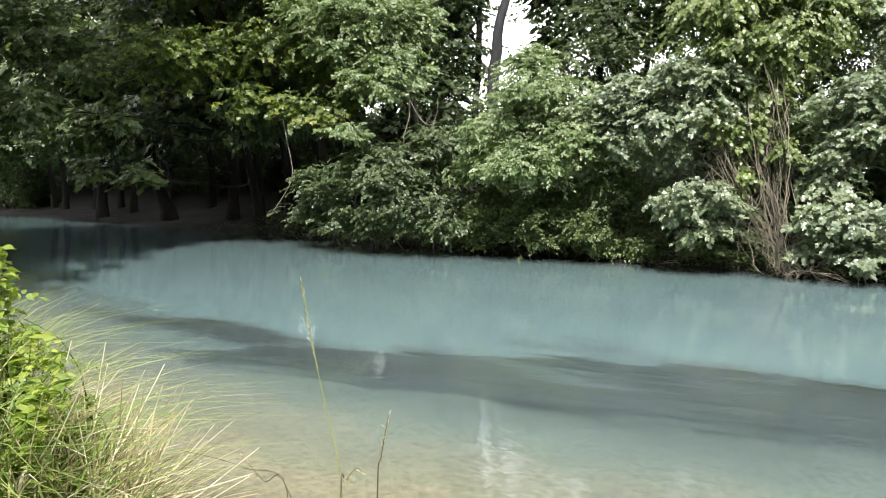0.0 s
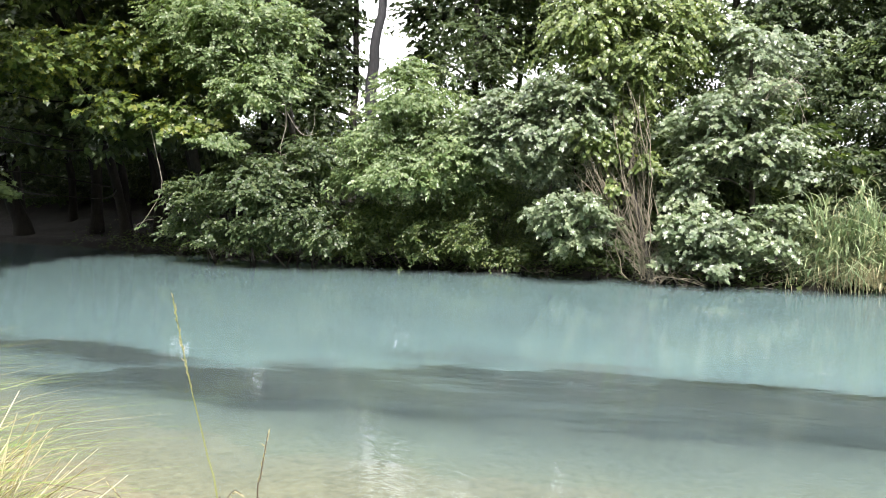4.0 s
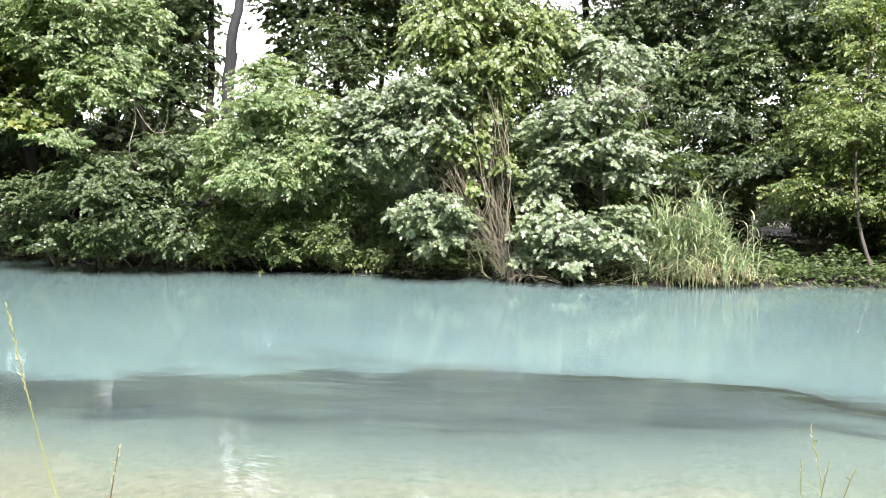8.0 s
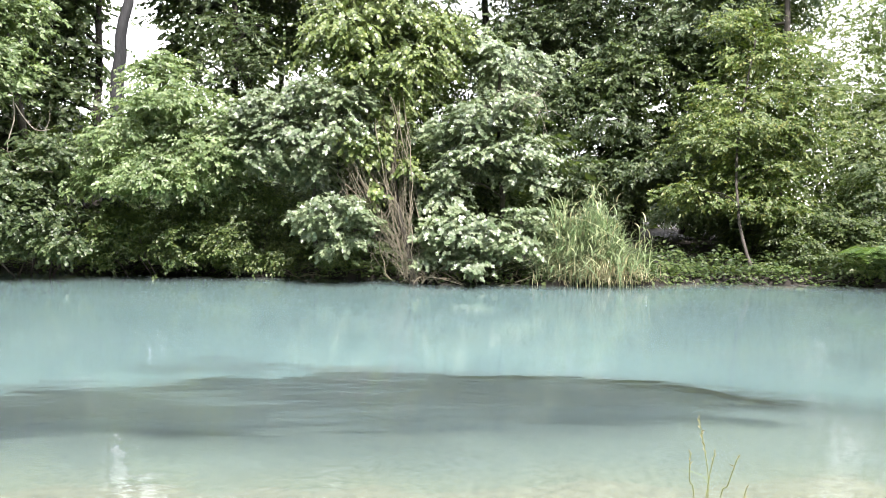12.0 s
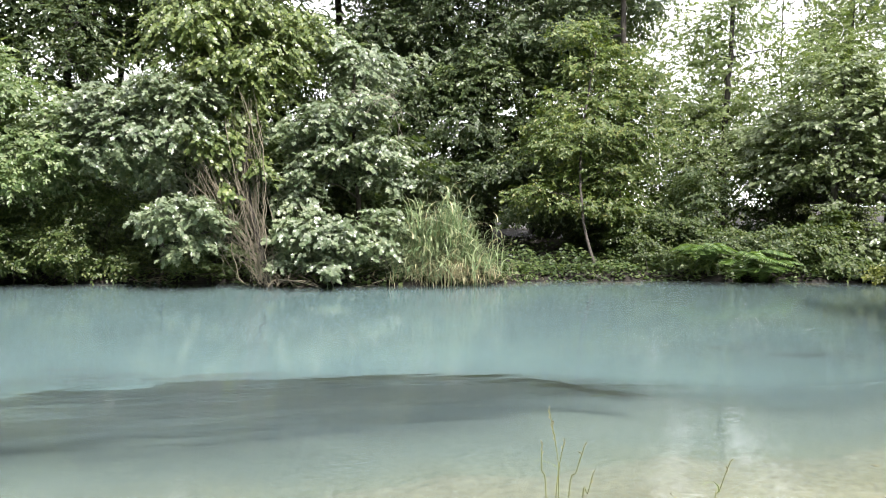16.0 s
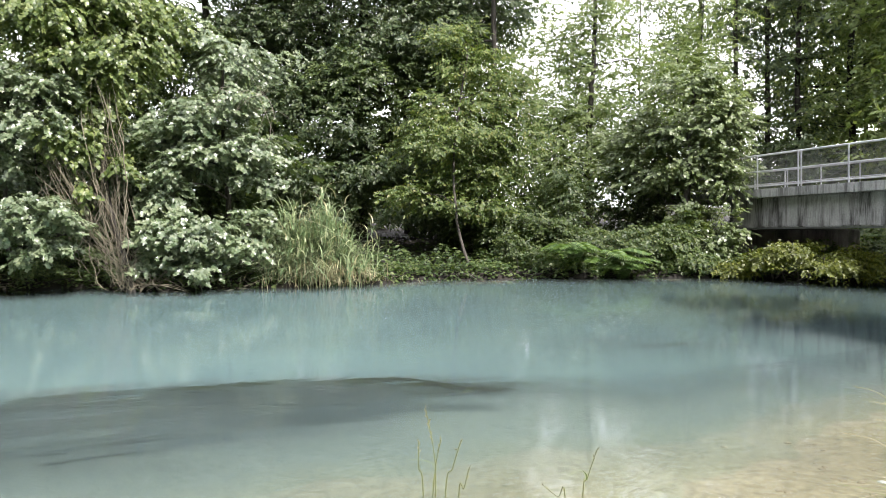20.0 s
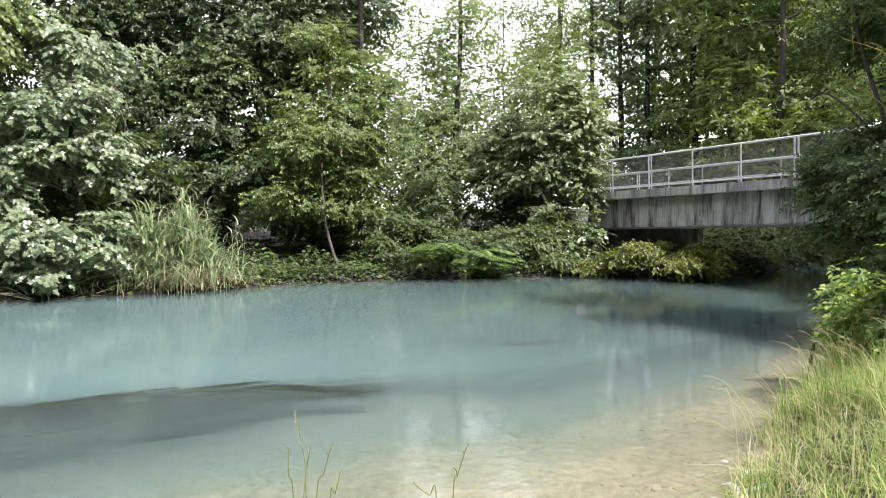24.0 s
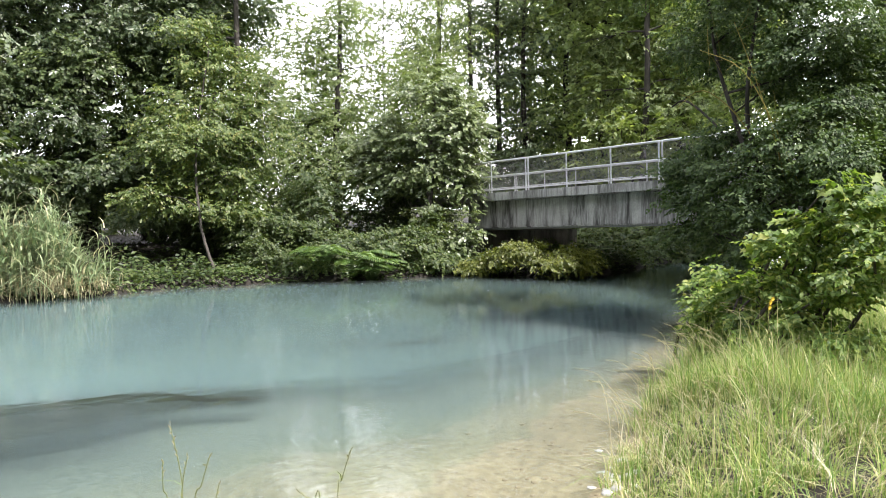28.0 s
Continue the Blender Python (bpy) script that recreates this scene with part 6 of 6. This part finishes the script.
def left_clump():
    rng = np.random.default_rng(90)
    for name, label, n, mat, hs, lean, wid, lo in (("bank_grass", "tall sunlit grass clump on the near bank", 3600, M_GRASS, 0.8, 1.1, 0.013, -76), ("dry_grass", "bleached dry grass lying over the water's edge", 800, M_DRY, 0.5, 1.6, 0.017, -67)):
        az, d = rng.uniform(lo, -55.4, n), rng.uniform(3.5, 5.8, n)
        x, y = polar(az, d)
        h = hs * np.interp(az, [-75, -66, -61.5, -58.5, -55.4], [1.7, 1.45, 1.1, 0.8, 0.3]) * rng.uniform(0.35, 1.15, n)
        keep = (np.interp(x, NEAR_X, NEAR_Y) - y) > 0.02
        x, y, h = x[keep], y[keep], h[keep]
        up = rng.uniform(0, 0.3, len(x)) if mat is M_DRY else 0 * x
        v, f = blades(rng, x, y, ground_height(x, y) - 0.02 + up, h, wid * rng.uniform(0.7, 1.5, len(x)), np.minimum(lean * rng.uniform(0.15, 1.3, len(x)), 1.35), segs=5)
        tagged(new(name, mesh_from(name, v, f, mat)), label, "grass", kind="stuff")
    sticks = []
    for i in range(620):
        az, d = rng.uniform(-66, -57.5), rng.uniform(3.6, 4.9)
        x, y = polar(az, d)
        a = rng.uniform(0, 6.28)
        up, ln = rng.uniform(0.15, 1.3), rng.uniform(0.35, 0.8)
        p0 = np.array([x, y, zg(float(x), float(y)) + rng.uniform(0.0, 0.25)])
        p1 = p0 + ln * np.array([math.cos(a) * math.cos(up), math.sin(a) * math.cos(up), math.sin(up)])
        sticks.append((np.array([p0, (p0 + p1) / 2 + rng.normal(size=3) * 0.015, p1]), np.array([0.0048, 0.0044, 0.0024])))
    v, f = tubes(sticks, 4)
    tagged(new("straw", mesh_from("straw", v, f, M_DRY)), "stiff bleached straw lying crisscross over the grass", "grass", kind="stuff")
    for i in range(26):
        az, d = rng.uniform(-74, -61.0), rng.uniform(3.7, 5.2)
        x, y = polar(az, d)
        broad_plant(float(x), float(y), float(np.interp(az, [-74, -66, -62], [1.4, 1.2, 0.85]) * rng.uniform(0.75, 1.05)), 300 + i, M_NETTLE, 0.12)
    shrub("bramble", "sunlit bramble leaves on the near bank", [(-4.27, 1.97, 1.53, 0.18, 0.14, 0.21), (-4.05, 1.95, 1.34, 0.2, 0.16, 0.17), (-3.9, 2.03, 1.16, 0.17, 0.13, 0.13), (-3.89, 1.82, 1.11, 0.19, 0.16, 0.19), (-3.76, 1.86, 0.9, 0.19, 0.15, 0.19)], M_NETTLE, LEAF_TOOTHED, 92, 8, "plant", stem_r=0.006, leaf=0.055, density=0.35, twig=0.22, per_twig=7)
    low_leaves = []
    for az, d, z in ((-66, 4.3, 0.95), (-64.5, 4.0, 0.8), (-63, 4.4, 0.9), (-62, 3.9, 0.62), (-61, 4.3, 0.7), (-59.8, 4.1, 0.5)):
        x, y = polar(az, d)
        low_leaves.append((float(x), float(y), zg(float(x), float(y)) + 0.45 * z, 0.22, 0.2, 0.16))
    shrub("bramble", "yellow-green leaves growing through the dry grass", low_leaves, M_NETTLE, LEAF_TOOTHED, 93, 8, "plant", stem_r=0.005, leaf=0.07, density=0.3, twig=0.2, per_twig=6)
    for i in range(22):
        az, d = rng.uniform(-65, -55), rng.uniform(3.7, 4.8)
        x, y = polar(az, d)
        z = zg(float(x), float(y))
        h = rng.uniform(0.5, 0.85) * float(np.interp(az, [-65, -55], [1.15, 0.6]))
        dx, dy = rng.normal(0.15, 0.12), rng.normal(0.1, 0.08)
        stalk_plant("dry_grass_stalk", "pale dry grass stalk with a nodding head", [(x + dx * 0.3, y + dy * 0.3, z + h * 0.5), (x + dx, y + dy, z + h * 0.85), (x + dx * 1.9, y + dy * 1.9, z + h)], 0.0022, 0.08, 400 + i, M_DRY)


def foreground_stalks():
    stalk_plant("grass_spike", "tall green grass spike standing before the water", [(-1.75, 1.92, 1.01), (-1.85, 1.97, 1.23), (-1.92, 1.97, 1.47), (-1.99, 1.97, 1.76)], 0.0032, 0.33, 1)
    stalk_plant("grass_spike", "dark narrow seed spike on the bank", [(-1.53, 1.85, 1.09), (-1.53, 1.87, 1.22), (-1.53, 1.91, 1.35)], 0.003, 0.16, 2, M_STALK_DARK)
    for i, (pts, head, lv) in enumerate((([(0.68, 3.13, 0.81), (0.7, 3.17, 0.97), (0.67, 3.23, 1.2)], 0.16, 1), ([(0.62, 3.04, 0.87), (0.6, 3.04, 1), (0.6, 3.04, 1.11)], 0.06, 0), ([(0.67, 3.03, 0.87), (0.67, 3.03, 1), (0.69, 3.02, 1.12)], 0.05, 0), ([(0.71, 3.02, 0.87), (0.74, 3.01, 1), (0.77, 3, 1.11)], 0.05, 0), ([(0.74, 2.91, 0.89), (0.76, 2.9, 0.95), (0.78, 2.9, 1.03)], 0.04, 0), ([(1.21, 2.74, 0.91), (1.23, 2.74, 1.01), (1.26, 2.72, 1.13)], 0.05, 1), ([(1.15, 2.77, 0.9), (1.12, 2.78, 0.93), (1.07, 2.8, 0.97)], 0.04, 0))):
        stalk_plant("grass_spike", "small yellow-green seeding grass at the water's edge", pts, 0.0028, head, 20 + i, None, lv)
    for pts in ([(-1.87, 1.8, 1), (-2.14, 1.81, 1.07), (-2.51, 1.81, 1.06)], [(-1.81, 1.72, 1.06), (-1.94, 1.73, 1.09), (-2.06, 1.74, 1.15)], [(-1.62, 1.77, 1.08), (-1.64, 1.82, 1.13), (-1.65, 1.88, 1.15), (-1.63, 1.89, 1.14)]):
        stalk_plant("arching_stem", "brown arching stem over the bank", pts, 0.0022, 0.12, 40, M_STALK_DARK)


def right_bank():
    rng = np.random.default_rng(95)
    grass_patch("bank_grass", "long green grass on the near bank", (3.6, 11), (-0.6, 8.2), 46000, 0.42, M_GRASS, 50, 0.009, 1.0, -0.02)
    grass_patch("bank_grass", "tall grass standing before the hazel shrub", (5.3, 9.5), (2.2, 6.2), 15000, 0.62, M_GRASS, 51, 0.008, 0.8, 0.05)
    grass_patch("dry_grass", "straw-coloured grass among the green", (3.6, 10.5), (-0.5, 8), 13000, 0.5, M_DRY, 52, 0.006, 1.3, 0.0)
    for i in range(110):
        x = rng.uniform(4.0, 8.5)
        y = float(np.interp(x, NEAR_X, NEAR_Y)) - rng.uniform(0.05, 1.6)
        z, h = zg(x, y), rng.uniform(0.4, 0.7)
        dx, dy = rng.normal(-0.13, 0.13), rng.normal(0.08, 0.08)
        stalk_plant("seeding_grass", "grass stalk with a pale seed head", [(x + dx * 0.3, y + dy * 0.3, z + h * 0.5), (x + dx, y + dy, z + h * 0.9), (x + dx * 1.7, y + dy * 1.7, z + h)], 0.0022, 0.12, 500 + i, M_DRY)
    fx, fy, fz = (6.52, 4.46, 1.19)
    root = new("yellow_flower")
    root.location = (fx, fy, zg(fx, fy))
    tagged(root, "bright yellow flower standing in the grass", "flower")
    h = fz - zg(fx, fy)
    v, f = tubes([(curve_points([(0, 0, -0.02), (0.02, 0, h * 0.5), (0, 0, h)], 6), 0.004)], 5)
    part("stem", mesh_from("stem", v, f, M_STALK, True), parent=root)
    for j, (ox, oz) in enumerate(((0, 0), (0.035, 0.03), (-0.01, -0.05))):
        a = np.linspace(0, 6.28, 9)[:-1]
        b = np.tile(np.array([[ox, -0.02, h + oz]]), (8, 1))
        v, f = scatter_leaves(rng, b, np.stack([np.cos(a), -0.5 + 0 * a, np.sin(a)], 1), np.tile([[0, -1.0, 0.3]], (8, 1)), LEAF_OVATE, np.full(8, 0.03))
        part("petals", mesh_from("petals", v, f, M_PETAL), parent=root)


def stone(name, x, y, z, s, seed, mat, label, group):
    rng = np.random.default_rng(seed)
    bm = bmesh.new()
    bmesh.ops.create_icosphere(bm, subdivisions=2, radius=1)
    k = rng.normal(size=(3, 3)) * 1.2
    for v in bm.verts:
        n = sum(math.sin(v.co.dot(Vector(q)) * 1.8) for q in k) * 0.09
        v.co *= 1 + n
        v.co = Vector((v.co.x * s, v.co.y * s * 0.75, v.co.z * s * 0.34))
        if v.co.z < -0.2 * s:
            v.co.z = -0.2 * s
    for fc in bm.faces:
        fc.smooth = True
    ob = part(name, bm, mat)
    ob.matrix_basis = pose(x, y, z - 0.08 * s, 0, 0, rng.uniform(0, 360))
    tagged(ob, label, "stone", group)


def stones():
    rng = np.random.default_rng(98)
    for i in range(140):
        x = rng.uniform(1.6, 4.8)
        y = float(np.interp(x, NEAR_X, NEAR_Y)) + rng.normal(0.35, 0.4)
        stone("pebble", x, y, zg(x, y), rng.uniform(0.012, 0.04), 1000 + i, M_STONE, "small brown pebble in the shallows", "pebbles on the shore")
    for i in range(18):
        x = rng.normal(4.15, 0.2)
        y = float(np.interp(x, NEAR_X, NEAR_Y)) + rng.normal(-0.08, 0.12)
        stone("pale_stone", x, y, zg(x, y), rng.uniform(0.03, 0.085), 1300 + i, M_CHALK, "bleached white stone at the grass edge", "white stones on the shore")


FLECKS = []


def foam_flecks():
    rng = np.random.default_rng(99)
    me = bpy.data.meshes.new("foam_fleck")
    bm = bmesh.new()
    for i in range(7):
        bmesh.ops.create_icosphere(bm, subdivisions=1, radius=rng.uniform(0.002, 0.006), matrix=Matrix.Translation((rng.normal(0, 0.025), rng.normal(0, 0.012), 0.002)))
    bm.to_mesh(me)
    bm.free()
    me.materials.append(M_CHALK)
    for i in range(12):
        ob = new("foam_fleck", me)
        tagged(ob, "small white fleck of foam drifting on the river", "foam", "flecks of foam")
        FLECKS.append((ob, rng.uniform(-16, 8), rng.uniform(7, 18), rng.uniform(0.25, 0.4)))


build_weeds()
far_bank()
for fx, fy, fs in [(9.53, 20.49, 1.25), (8.71, 20.75, 1.05), (10.09, 20.22, 0.90)]:
    fern(fx, fy, int(fx * 100), fs)
wood()
bank_cover()
near_bank()
reed_bed()
vine_curtain()
loose_sticks("brushwood", "dead sticks and roots along the waterline", -2.0, 19.7, 1.6, 34, 61, M_ROOT)
loose_sticks("brushwood", "dead sticks and dry stems at the bank's foot", -8.0, 20.8, 1.6, 22, 62, M_ROOT, 0.7)
loose_sticks("brushwood", "dead sticks lying on the muddy edge", 7.0, 20.7, 1.8, 16, 63, M_BARK, 0.7)
bare_branch("bare_branch", "pale bare branch hanging from the ash", [[(-15.11, 19.92, 5.43), (-15.06, 19.95, 4.58), (-15.11, 19.67, 3.7), (-14.75, 19.69, 3.18), (-13.95, 20.02, 3.02)], [(-15.05, 19.96, 5.01), (-14.75, 19.94, 4.57), (-14.38, 19.96, 4.22), (-13.93, 20.03, 4.27)]], M_TWIG, 64)
bare_branch("dead_twigs", "tangle of dead twigs on the maple", [[(-0.78, 20.19, 4.58), (-0.42, 20.1, 4.92), (-0, 20, 4.89), (0.17, 20, 4.38)], [(-0.85, 20.18, 4.43), (-0.64, 20.09, 4.85), (-0.28, 20, 5), (0.15, 20, 3.95)], [(-1.29, 20.26, 4.45), (-1.22, 20.16, 5.03), (-1.17, 20.07, 5.16)]], M_TWIG, 65, 0.012, 9)
bare_branch("trailing_vine", "bare vine trailing from the sycamore", [[(-20.31, 19.27, 4.65), (-20.21, 19.38, 3.84), (-20.08, 19.51, 2.61), (-20.49, 19.38, 1.79), (-20.99, 19.28, 1.2)]], M_TWIG, 66, 0.022, 2)
bare_branch("lichen_branch", "yellow lichen-covered branches of the willow", [[(11.05, 7.93, 3.32), (10.84, 8.22, 3.81), (10.71, 8.7, 4.14), (10.62, 9.12, 3.89)], [(11.02, 7.27, 2.45), (10.92, 7.42, 3.27), (10.88, 7.83, 4.41), (10.87, 8.17, 5.21)], [(10.98, 6.96, 2.36), (10.7, 7.38, 3.61), (10.61, 7.85, 4.38), (10.39, 8.46, 4.74)]], M_LICHEN, 67, 0.012, 11)
left_clump()
right_bank()
foreground_stalks()
stones()
foam_flecks()


def motions():
    walk(WATER, [(0, pose(-4, 0, 0)), (28, pose(4, 0, 0))])
    for i, (ob, x, y, tilt) in enumerate(WEEDS):
        rows = []
        for k in range(15):
            sway = 2.2 * math.sin(k * 1.35 + i * 1.9)
            rows.append((2.0 * k, pose(x + 0.05 * math.sin(k * 0.9 + i), y + 0.04 * math.sin(k * 1.1 + 2 * i), 0, 0, 0, tilt + sway)))
        walk(ob, rows)
    for ob, x, y, v in FLECKS:
        walk(ob, [(0, pose(x, y, 0.003)), (28, pose(x + 28 * v, y + 0.4, 0.003, 0, 0, 40))])


motions()
